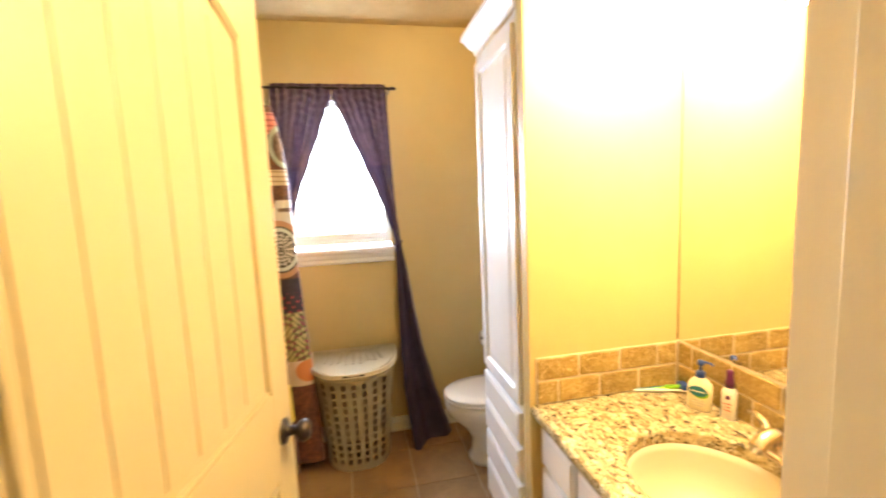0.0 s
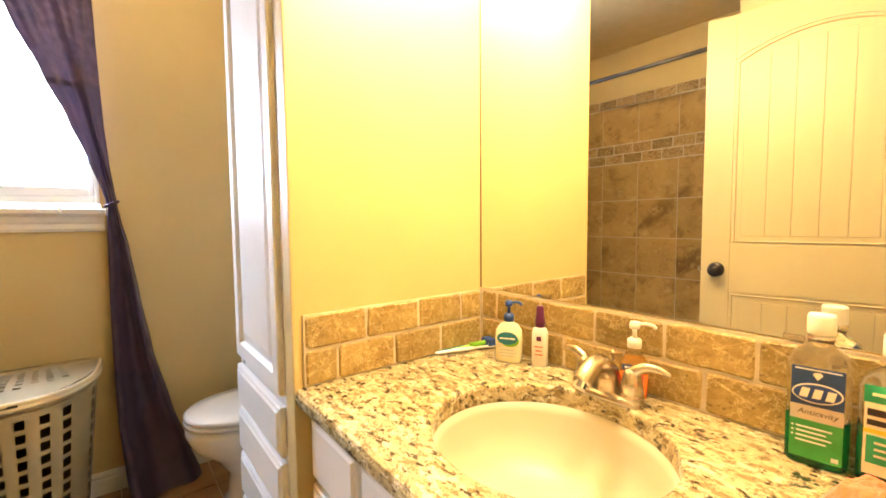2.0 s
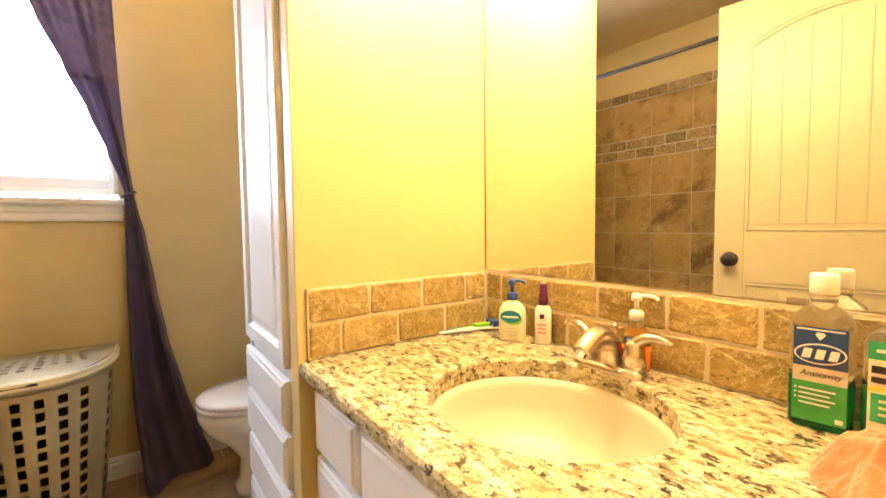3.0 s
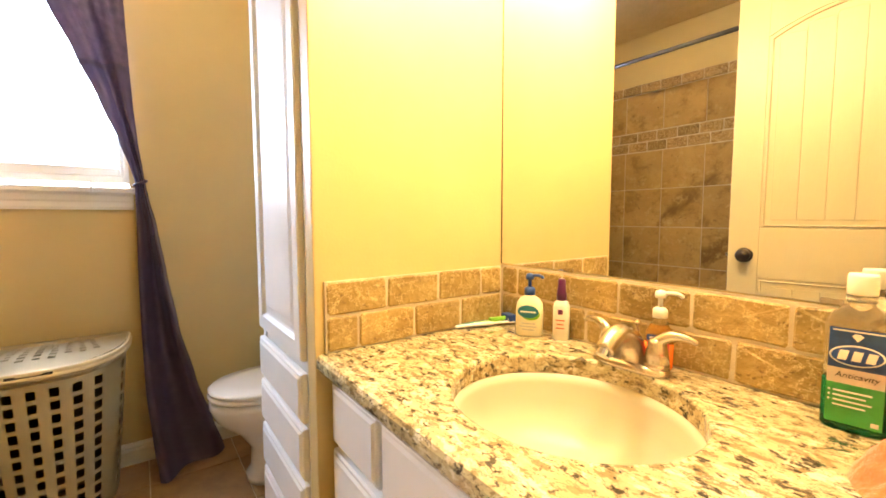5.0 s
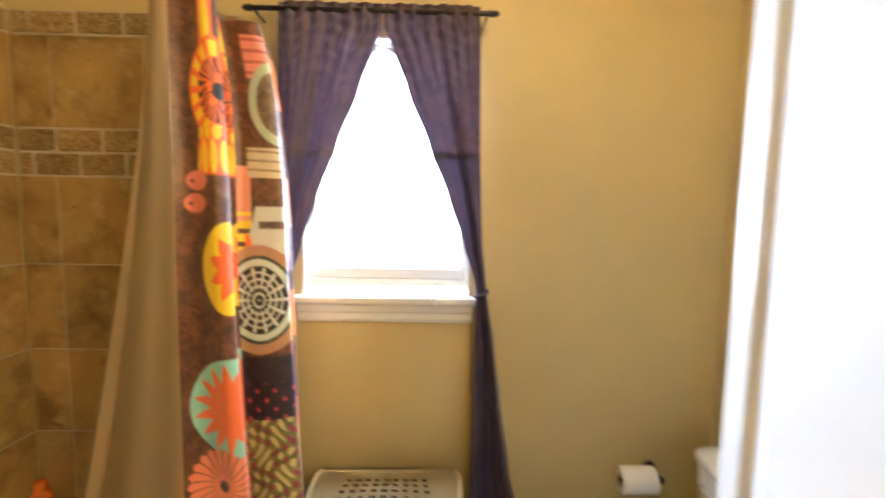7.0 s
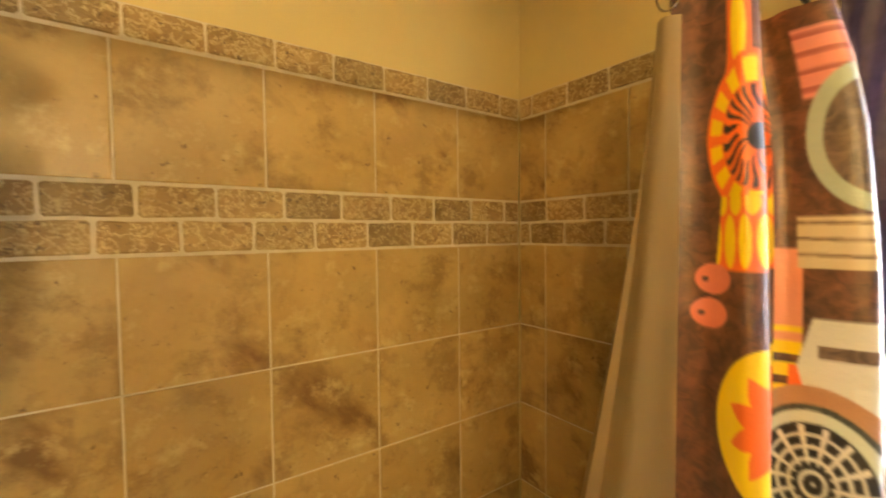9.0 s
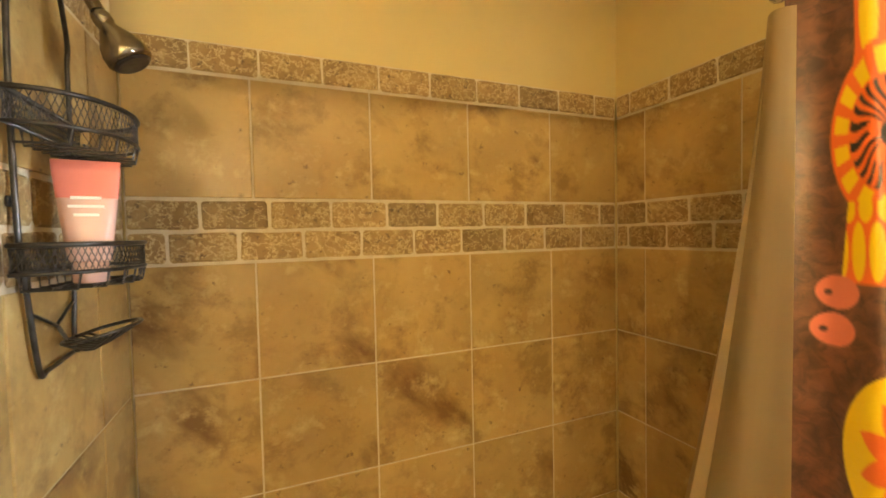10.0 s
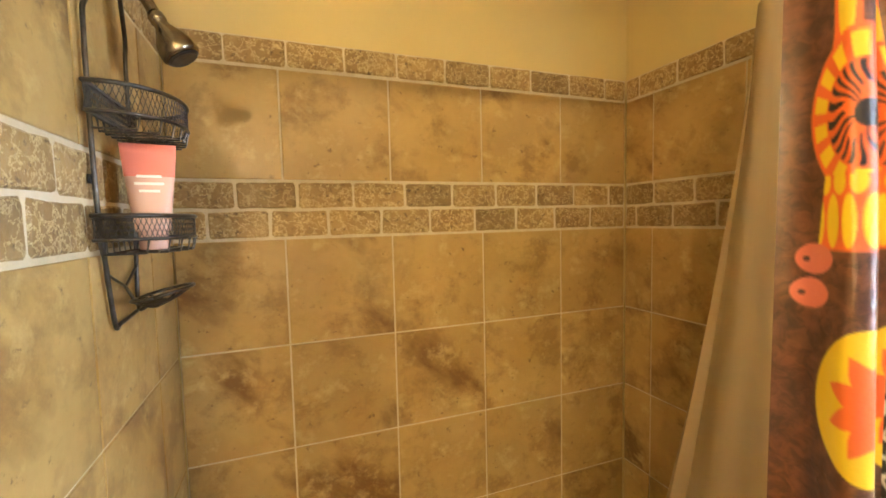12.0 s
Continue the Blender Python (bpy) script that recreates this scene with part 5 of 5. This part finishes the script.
def build_mouthwash():
    b = placed(empty("mouthwash_bottle", "half-full green mouthwash bottle with blue label and white cap", "mouthwash", "mouthwash bottles"), 1.736, 3.059, CT + 0.0005, -84)
    bottle_shell(b, 0.0365, 0.026, 0.072, 0.212)
    part("cap", lathe([(0.0160, 0), (0.0168, 0.002), (0.0168, 0.026), (0.0152, 0.030), (0.004, 0.030)], 0, 0, 0.196, 32), M_WHITE, b, "white screw cap", True)
    part("cap_ring", lathe([(0.0155, 0), (0.0165, 0.002), (0.0165, 0.009), (0.015, 0.010)], 0, 0, 0.185, 28), M_CLEARPL, b, "", True)
    y = -0.0264
    plaque("label_lower", b, M_GREENPRINT, quad(-0.0295, 0.0295, 0.012, 0.070), y)
    plaque("label_middle", b, M_SILVERPRINT, quad(-0.0295, 0.0295, 0.070, 0.092), y)
    plaque("label_upper", b, M_NAVY, quad(-0.0295, 0.0295, 0.092, 0.150), y)
    plaque("logo_rim", b, M_WHITE, oval(0, 0.112, 0.0285, 0.0150, tilt=0.06), y - 0.001)
    plaque("logo_oval", b, M_BLUE, oval(0, 0.112, 0.0265, 0.0130, tilt=0.06), y - 0.002)
    for k in (-0.0145, 0.0, 0.0145):
        plaque("logo_stroke", b, M_WHITE, quad(k - 0.0055, k + 0.0040, 0.105, 0.119, 0.003), y - 0.003)
    plaque("drop_mark", b, M_WHITE, [(-0.006, 0.140), (0, 0.132), (0.006, 0.140), (0.003, 0.143), (-0.003, 0.143)], y - 0.001)
    plaque("print_bar", b, M_WHITE, quad(-0.026, 0.026, 0.1455, 0.1475), y - 0.001)
    text_mesh("Anticavity", 0.0112, b, M_INK, 0.001, y - 0.0014, 0.079, 0.25)
    for k in range(4):
        plaque("print_bar", b, M_WHITE, quad(-0.022, 0.018 - 0.006 * (k % 2), 0.058 - 0.007 * k, 0.060 - 0.007 * k), y - 0.001)
        if k < 3:
            plaque("print_dot", b, M_WHITE, oval(-0.026, 0.059 - 0.007 * k, 0.0014, 0.0014, 10), y - 0.001)
    plaque("print_block", b, M_WHITE, quad(0.018, 0.026, 0.016, 0.022), y - 0.001)


def build_mouthwash_second():
    b = placed(empty("mouthwash_bottle", "green mouthwash bottle with bright green and white label", "mouthwash", "mouthwash bottles"), 1.740, 2.975, CT + 0.0005, -88)
    bottle_shell(b, 0.041, 0.028, 0.080, 0.195)
    part("cap", lathe([(0.0195, 0), (0.0205, 0.002), (0.0205, 0.028), (0.018, 0.032), (0.004, 0.032)], 0, 0, 0.179, 32), M_WHITE, b, "white screw cap", True)
    y = -0.0284
    plaque("label_paper", b, M_CREAM, quad(-0.033, 0.033, 0.018, 0.118), y)
    plaque("label_top", b, M_GREENLAB, quad(-0.034, 0.034, 0.118, 0.142), y)
    plaque("label_bar", b, M_CREAM, quad(-0.026, 0.010, 0.128, 0.132), y - 0.001)
    for z0, z1 in ((0.100, 0.110), (0.087, 0.095)):
        plaque("print_bar", b, M_INK, quad(-0.030, 0.028, z0, z1), y - 0.001)
    plaque("yellow_stripe", b, M_YELLOWP, quad(-0.033, 0.033, 0.076, 0.082), y - 0.001)
    plaque("green_field", b, M_GREENLAB, quad(-0.030, 0.030, 0.034, 0.073), y - 0.001)
    for k in range(3):
        plaque("print_bar", b, M_CREAM, quad(-0.022, 0.014, 0.062 - 0.009 * k, 0.065 - 0.009 * k), y - 0.002)


def build_cloth():
    c = empty("washcloth", "crumpled bright orange washcloth on the granite", "washcloth")
    bm = bmesh.new()
    n = 46
    grid = []
    for i in range(n + 1):
        row = []
        for j in range(n + 1):
            u, v = 2 * i / n - 1, 2 * j / n - 1
            k = max(abs(u), abs(v))
            l = math.hypot(u, v) or 1
            rr = k / l
            x, y = 1.592 + 0.088 * u * rr, 2.962 + 0.076 * v * rr
            h = 0.052 * (1 - k ** 2.2) + 0.034 * noise.noise((x * 22, y * 22, 0.3)) * (1 - k ** 4) + 0.012 * abs(noise.noise((x * 60, y * 60, 4.0)))
            row.append(bm.verts.new((x + 0.010 * noise.noise((x * 30, y * 30, 7)), y + 0.008 * noise.noise((x * 30, y * 30, 9)), CT + 0.002 + max(h, 0.0) * (1 if k < 0.999 else 0.0))))
        grid.append(row)
    for i in range(n):
        for j in range(n):
            bm.faces.new((grid[i][j], grid[i + 1][j], grid[i + 1][j + 1], grid[i][j + 1]))
    part("cloth", bm, M_ORANGE, c, "", True)


build_lotion()
build_spray()
build_toothbrush(M_WHITE, "white toothbrush lying by the backsplash", 1.680, 3.802, -20, 0.0062)
build_toothbrush(M_TEAL, "teal toothbrush lying by the backsplash", 1.688, 3.816, -14, 0.0064)
build_razor()
build_faucet()
build_soap()
build_mouthwash()
build_mouthwash_second()
build_cloth()


# ---- in the shower ----
def build_shower_head():
    s = empty("shower_fixture", "aged pewter shower head on a bent arm", "shower head")
    x = -0.262
    arm = smooth_path([(x, 3.712, 2.062), (x, 3.745, 2.062), (x, 3.775, 2.035), (x + 0.002, 3.792, 2.005)], 6)
    part("arm", tube(arm, 0.0095, 14), M_PEWTER, s, "", True)
    bm = bmesh.new()
    n = 20
    loft(bm, [[(x + r * math.cos(2 * math.pi * i / n), 3.7115 + h, 2.062 + r * math.sin(2 * math.pi * i / n)) for i in range(n)] for r, h in ((0.030, 0), (0.029, 0.004), (0.015, 0.011))])
    part("escutcheon", bm, M_PEWTER, s, "", True)
    p, d = Vector((x + 0.002, 3.789, 2.008)), Vector((0.03, 0.50, -0.86)).normalized()
    prof = [(0.0, 0.010), (0.008, 0.013), (0.018, 0.013), (0.020, 0.011), (0.028, 0.013), (0.040, 0.020), (0.052, 0.027), (0.066, 0.031), (0.078, 0.031), (0.083, 0.027), (0.084, 0.010)]
    part("head", tube([p + d * a for a, r in prof], [r for a, r in prof], 28), M_PEWTER, s, "", True)
    part("spray_face", tube([p + d * 0.0842, p + d * 0.0870], [0.026, 0.022], 24), M_WIRE, s)


def build_caddy():
    c = empty("shower_caddy", "gunmetal wire shower caddy hanging from the shower arm", "shower caddy")
    yb, xl, xr, xc = 3.719, -0.180, -0.352, -0.266
    wire = smooth_path([(xc + 0.004, 3.742, 2.078), (xc + 0.020, 3.736, 2.05), (xl - 0.006, yb + 0.004, 1.985), (xl, yb, 1.93), (xl, yb, 1.70), (xl - 0.014, yb, 1.60), (xl - 0.036, yb, 1.492), (xl - 0.060, yb, 1.487), (xr + 0.030, yb, 1.492)], 7)
    part("frame_wire", tube(wire, 0.0038, 8), M_WIRE, c, "", True)
    wire = smooth_path([(xc - 0.004, 3.742, 2.078), (xc - 0.020, 3.736, 2.05), (xr + 0.006, yb + 0.004, 1.985), (xr, yb, 1.93), (xr, yb, 1.70), (xr + 0.014, yb, 1.60), (xr + 0.022, yb, 1.505), (xr + 0.036, yb + 0.012, 1.497), (xr + 0.030, yb + 0.020, 1.510)], 7)
    part("frame_wire", tube(wire, 0.0038, 8), M_WIRE, c, "", True)
    part("hook", tube(smooth_path([(xc + 0.012, 3.742, 2.070), (xc + 0.014, 3.742, 2.082), (xc, 3.742, 2.0905), (xc - 0.014, 3.742, 2.082), (xc - 0.012, 3.742, 2.070)], 5), 0.0042, 8), M_WIRE, c, "", True)
    def bow(z, hw, dp, n=24):
        return [(xc + hw * math.cos(math.pi * i / n), yb + 0.004 + dp * math.sin(math.pi * i / n) ** 0.8, z) for i in range(n + 1)]
    for name, z_low, z_high, hw, dp in (("upper_basket", 1.815, 1.857, 0.116, 0.104), ("lower_basket", 1.628, 1.664, 0.118, 0.106)):
        loop = bow(z_high, hw, dp)
        basket = part(name, tube(loop + [loop[0]], 0.0036, 8), M_WIRE, c, "", True)
        loop = bow(z_low, hw, dp)
        part("lower_rim", tube(loop + [loop[0]], 0.0028, 8), M_WIRE, basket, "", True)
        bm = bmesh.new()
        # crossed mesh of the band
        lo, hi = bow(z_low, hw, dp, 44), bow(z_high, hw, dp, 44)
        for k in range(0, 43):
            tube([lo[k], hi[min(k + 2, 44)]], 0.0007, 4, bm, False)
            tube([lo[min(k + 2, 44)], hi[k]], 0.0007, 4, bm, False)
        # back band
        for k in range(0, 30):
            xa, xb_ = xc - hw + 2 * hw * k / 30, xc - hw + 2 * hw * min(k + 2, 30) / 30
            tube([(xa, yb + 0.004, z_low), (xb_, yb + 0.004, z_high)], 0.0007, 4, bm, False)
            tube([(xb_, yb + 0.004, z_low), (xa, yb + 0.004, z_high)], 0.0007, 4, bm, False)
        tagged(part("mesh_band", bm, M_WIRE, basket, "", True), "fine crossed wire mesh band", kind="stuff")
        # floor wires that dip below the band
        for k in range(9):
            x = xc - hw * 0.85 + 2 * hw * 0.85 * k / 8
            depth = 0.004 + dp * max(0.0, 1 - ((x - xc) / hw) ** 2) ** 0.4
            zb = z_low - 0.022
            part("floor_wire", tube([(x, yb + 0.004, z_low), (x, yb + 0.006, zb), (x, yb + depth - 0.004, zb), (x, yb + depth, z_low)], 0.0019, 6), M_WIRE, basket)
        for q in (0.35, 0.7):
            hwq = hw * (1 - 0.35 * q)
            part("floor_wire", tube([(xc - hwq, yb + dp * q, z_low - 0.0205), (xc + hwq, yb + dp * q, z_low - 0.0205)], 0.0019, 6), M_WIRE, basket)
    ov = [(xc - 0.006 + 0.062 * math.cos(t), yb + 0.056 + 0.046 * math.sin(t), 1.530 + 0.010 * math.sin(t)) for t in [2 * math.pi * k / 28 for k in range(29)]]
    dish = part("soap_dish", tube(ov, 0.0030, 7), M_WIRE, c, "", True)
    for k in range(-3, 4):
        x = xc - 0.006 + 0.014 * k
        w = 0.045 * math.sqrt(max(0.05, 1 - (0.014 * k / 0.062) ** 2))
        part("dish_wire", tube(smooth_path([(x, yb + 0.056 - w, 1.521), (x, yb + 0.056, 1.512), (x, yb + 0.056 + w, 1.539)], 4), 0.0018, 6), M_WIRE, dish, "", True)
    part("dish_stem", tube([(xc - 0.006, yb + 0.011, 1.521), (xc - 0.006, yb, 1.545)], 0.0028, 6), M_WIRE, dish)
    part("cross_wire", tube([(xl - 0.016, yb, 1.575), (xc, yb + 0.002, 1.545), (xr + 0.016, yb, 1.575)], 0.0026, 6), M_WIRE, c)
    for x, z in ((xl + 0.0, 1.72), (xr, 1.72)):
        part("rubber_pad", box(x - 0.007, x + 0.007, 3.7115, yb - 0.003, z - 0.007, z + 0.007, 0.002), M_INK, c)


def build_cream_tube():
    t = placed(empty("cream_tube", "coral and pale pink cream tube standing on its cap", "cream tube"), -0.232, 3.776, 1.6088, 98)
    bm = bmesh.new()
    rows = [(0.030, 0.0245, 0.0185), (0.034, 0.025, 0.019), (0.080, 0.0305, 0.016), (0.120, 0.0350, 0.0100), (0.158, 0.0385, 0.0037), (0.174, 0.0392, 0.0016)]
    cut = 3
    loft(bm, [ring(0, 0, z, rx, ry, 36, 2.4) for z, rx, ry in rows[:cut + 1]], True, True, False)
    part("tube_lower", bm, M_PINKPALE, t, "", True)
    bm = bmesh.new()
    loft(bm, [ring(0, 0, z, rx, ry, 36, 2.4) for z, rx, ry in rows[cut:]], True, False, True)
    part("tube_upper", bm, M_PINK, t, "", True)
    part("cap", lathe([(0.019, 0), (0.021, 0.002), (0.021, 0.028), (0.019, 0.030)], 0, 0, 0, 32), M_PINKPALE, t, "", True)
    for s in (-1, 1):
        for k, w in ((0, 0.017), (1, 0.020), (2, 0.014)):
            plaque("print_bar", t, M_WHITE, quad(-w, w, 0.118 - 0.012 * k, 0.122 - 0.012 * k), s * (0.0112 + 0.0015 * k) + (0.0008 if s > 0 else 0))


def build_shampoo():
    s = placed(empty("shampoo_bottle", "orange shampoo bottle in the corner of the tub rim", "shampoo bottle"), -0.588, 5.118, TUB_Z + 0.001, 45)
    bm = bmesh.new()
    loft(bm, [ring(0, 0, z, rx, ry, 32, p) for z, rx, ry, p in ((0, 0.030, 0.019, 3), (0.005, 0.033, 0.022, 3), (0.120, 0.033, 0.022, 2.8), (0.150, 0.026, 0.018, 2.4), (0.158, 0.016, 0.014, 2))])
    part("body", bm, M_ORSOAP, s, "", True)
    part("cap", lathe([(0.019, 0), (0.020, 0.002), (0.019, 0.030), (0.016, 0.034), (0.003, 0.034)], 0, 0, 0.1585, 24), M_ORSOAP, s, "", True)
    plaque("label", s, M_YELLOWP, quad(-0.020, 0.020, 0.040, 0.105), -0.0222)


build_shower_head()
build_caddy()
build_cream_tube()
build_shampoo()


# ---- pieces: wall tiles, backsplash and floor ----
PIECES = {}


def piece_mesh(w, h, t, rough, variant, m):
    """A bevelled or tumbled piece: x across, y up, z out of the wall."""
    key = (round(w, 3), round(h, 3), t, rough, variant, m.name)
    if key in PIECES:
        return PIECES[key]
    rnd = random.Random(hash((round(w, 3), round(h, 3), variant)) % 100000)
    hw, hh = w / 2, h / 2
    if rough:
        r = min(0.005, hh * 0.4)
        base = []
        for sx, sy in ((1, 1), (-1, 1), (-1, -1), (1, -1)):
            a, b = (hw - r, hh), (hw, hh - r)
            two = [(sx * b[0], sy * b[1]), (sx * a[0], sy * a[1])] if sx * sy > 0 else [(sx * a[0], sy * a[1]), (sx * b[0], sy * b[1])]
            base += two
            if sx * sy > 0:
                base += [(sx * hw * 0.33, sy * hh), (-sx * hw * 0.33, sy * hh)]
        base = [(x + rnd.uniform(-1, 1) * 0.0016, y + rnd.uniform(-1, 1) * 0.0016) for x, y in base]
        inset = 0.0035
    else:
        base = [(hw, hh), (-hw, hh), (-hw, -hh), (hw, -hh)]
        inset = 0.0016
    n = len(base)
    top = [(x - math.copysign(min(inset, abs(x)), x), y - math.copysign(min(inset, abs(y)), y)) for x, y in base]
    dz = [t + (rnd.uniform(-0.0012, 0.0012) if rough else 0) for _ in range(n)]
    verts = [(x, y, 0) for x, y in base] + [(x, y, t - inset * 0.7) for x, y in base] + [(x, y, z) for (x, y), z in zip(top, dz)]
    faces = []
    for lvl in (0, n):
        for i in range(n):
            j = (i + 1) % n
            faces.append((lvl + i, lvl + j, lvl + n + j, lvl + n + i))
    if rough:
        verts.append((0, 0, t))
        for i in range(n):
            faces.append((2 * n + i, 2 * n + (i + 1) % n, 3 * n))
    else:
        faces.append(tuple(range(2 * n, 3 * n)))
    me = bpy.data.meshes.new("tile")
    me.from_pydata(verts, [], faces)
    me.materials.append(m)
    PIECES[key] = me
    return me


def face_pose(face, u, v, at):
    """Where a piece lies: face names the way it looks; u along the wall, v up (or along y on the floor)."""
    if face == "east":
        return Matrix(((0, 0, 1, at), (1, 0, 0, u), (0, 1, 0, v), (0, 0, 0, 1)))
    if face == "west":
        return Matrix(((0, 0, -1, at), (-1, 0, 0, u), (0, 1, 0, v), (0, 0, 0, 1)))
    if face == "south":
        return Matrix(((1, 0, 0, u), (0, 0, -1, at), (0, 1, 0, v), (0, 0, 0, 1)))
    if face == "north":
        return Matrix(((-1, 0, 0, u), (0, 0, 1, at), (0, 1, 0, v), (0, 0, 0, 1)))
    return Matrix(((1, 0, 0, u), (0, 1, 0, v), (0, 0, 1, at), (0, 0, 0, 1)))


COUNT = 0


def lay(parent, face, at, cuts, v0, v1, m, t, rough=False, joint=0.0035):
    global COUNT
    for a, b in zip(cuts, cuts[1:]):
        if b - a < 0.012:
            continue
        COUNT += 1
        ob = new("tile", piece_mesh(b - a - joint, v1 - v0 - joint, t, rough, COUNT % 5 if rough else 0, m))
        ob.parent = parent
        ob.matrix_basis = face_pose(face, (a + b) / 2, (v0 + v1) / 2, at)


def cuts_of(lo, hi, first, pitch):
    out = [lo]
    k = first
    while k - pitch > lo + 0.01:
        k -= pitch
    while k < hi - 0.01:
        if k > lo + 0.01:
            out.append(k)
        k += pitch
    return out + [hi]


WALLS = {o.name: o for o in scene.objects}
TOPZ = 2.142
BED = 0.0075
big_rows = ((1.766, 2.064), (1.308, 1.606), (1.009, 1.308), (0.710, 1.009), (0.411, 0.710), (TUB_Z + 0.002, 0.411))
alcove = (("wall_west", "east", -0.65, 3.711, 5.171, [3.711, 3.980, 4.282, 4.584, 4.887, 5.171], 3.850, 3.861, 3.791),
          ("wall_north", "south", YN, -0.639, TUB_X1, [-0.639, -0.516, -0.207, TUB_X1], -0.579, -0.512, -0.588),
          ("wall_shower", "north", 3.70, -0.639, TUB_X1, [-0.639, -0.465, -0.163, TUB_X1], -0.363, -0.091, -0.016))
for wall, face, at, lo, hi, cols, j0, j1, j2 in alcove:
    w = WALLS[wall]
    depth = 0.010 if wall != "wall_north" else 0.013
    bed = depth - 0.003
    if face == "east":
        bm = box(at, at + bed, lo, hi, TUB_Z - 0.01, TOPZ)
    elif face == "south":
        bm = box(lo, hi, at - bed, at, TUB_Z - 0.01, TOPZ)
    else:
        bm = box(lo, hi, at, at + bed, TUB_Z - 0.01, TOPZ)
    part("grout", bm, M_GROUT, w)
    for v0, v1 in big_rows:
        lay(w, face, at, cols, v0, v1, M_TILE, depth, False, 0.005)
    lay(w, face, at, cuts_of(lo, hi, j0, 0.1535), 2.068, TOPZ, M_TUMBLED, depth, True, 0.006)
    lay(w, face, at, cuts_of(lo, hi, j1, 0.1545), 1.687, 1.764, M_TUMBLED, depth, True, 0.008)
    lay(w, face, at, cuts_of(lo, hi, j2, 0.1530), 1.608, 1.686, M_TUMBLED, depth, True, 0.008)

splash = empty("backsplash", "two rows of tumbled brown stone tiles behind the countertop", "backsplash", kind="structure")
part("grout", box(1.236, XE - 0.0105, PY - 0.0072, PY - 0.0006, CT + 0.0008, 0.941), M_GROUT, splash)
part("grout", box(XE - 0.0088, XE - 0.0006, YS + 0.003, PY - 0.0008, CT + 0.0008, 0.9435), M_GROUT, splash)
rows = (((CT + 0.001, 0.861), [1.237, 1.316, 1.471, 1.623, XE - 0.0125], 3.229), ((0.861, 0.942), [1.237, 1.392, 1.547, 1.698, XE - 0.0125], 3.303))
for (v0, v1), cols, j in rows:
    lay(splash, "south", PY - 0.0006, cols, v0, v1, M_SPLASH, 0.0105, True, 0.007)
    lay(splash, "west", XE - 0.0006, cuts_of(YS + 0.004, PY - 0.011, j, 0.1565), v0, v1, M_SPLASH, 0.0115, True, 0.007)

floor = WALLS["floor"]
for i in range(8):
    for j in range(13):
        x0, y0 = -0.10 + 0.333 * (i - 1), 1.62 + 0.333 * (j - 1)
        x1, y1 = min(x0 + 0.333, XE), min(y0 + 0.333, YN)
        if x1 - x0 < 0.03 or y1 - y0 < 0.015 or x1 < 0.0:
            continue
        lay(floor, "up", -0.0042, [x0, x1], y0, y1, M_FLOOR, 0.0042)
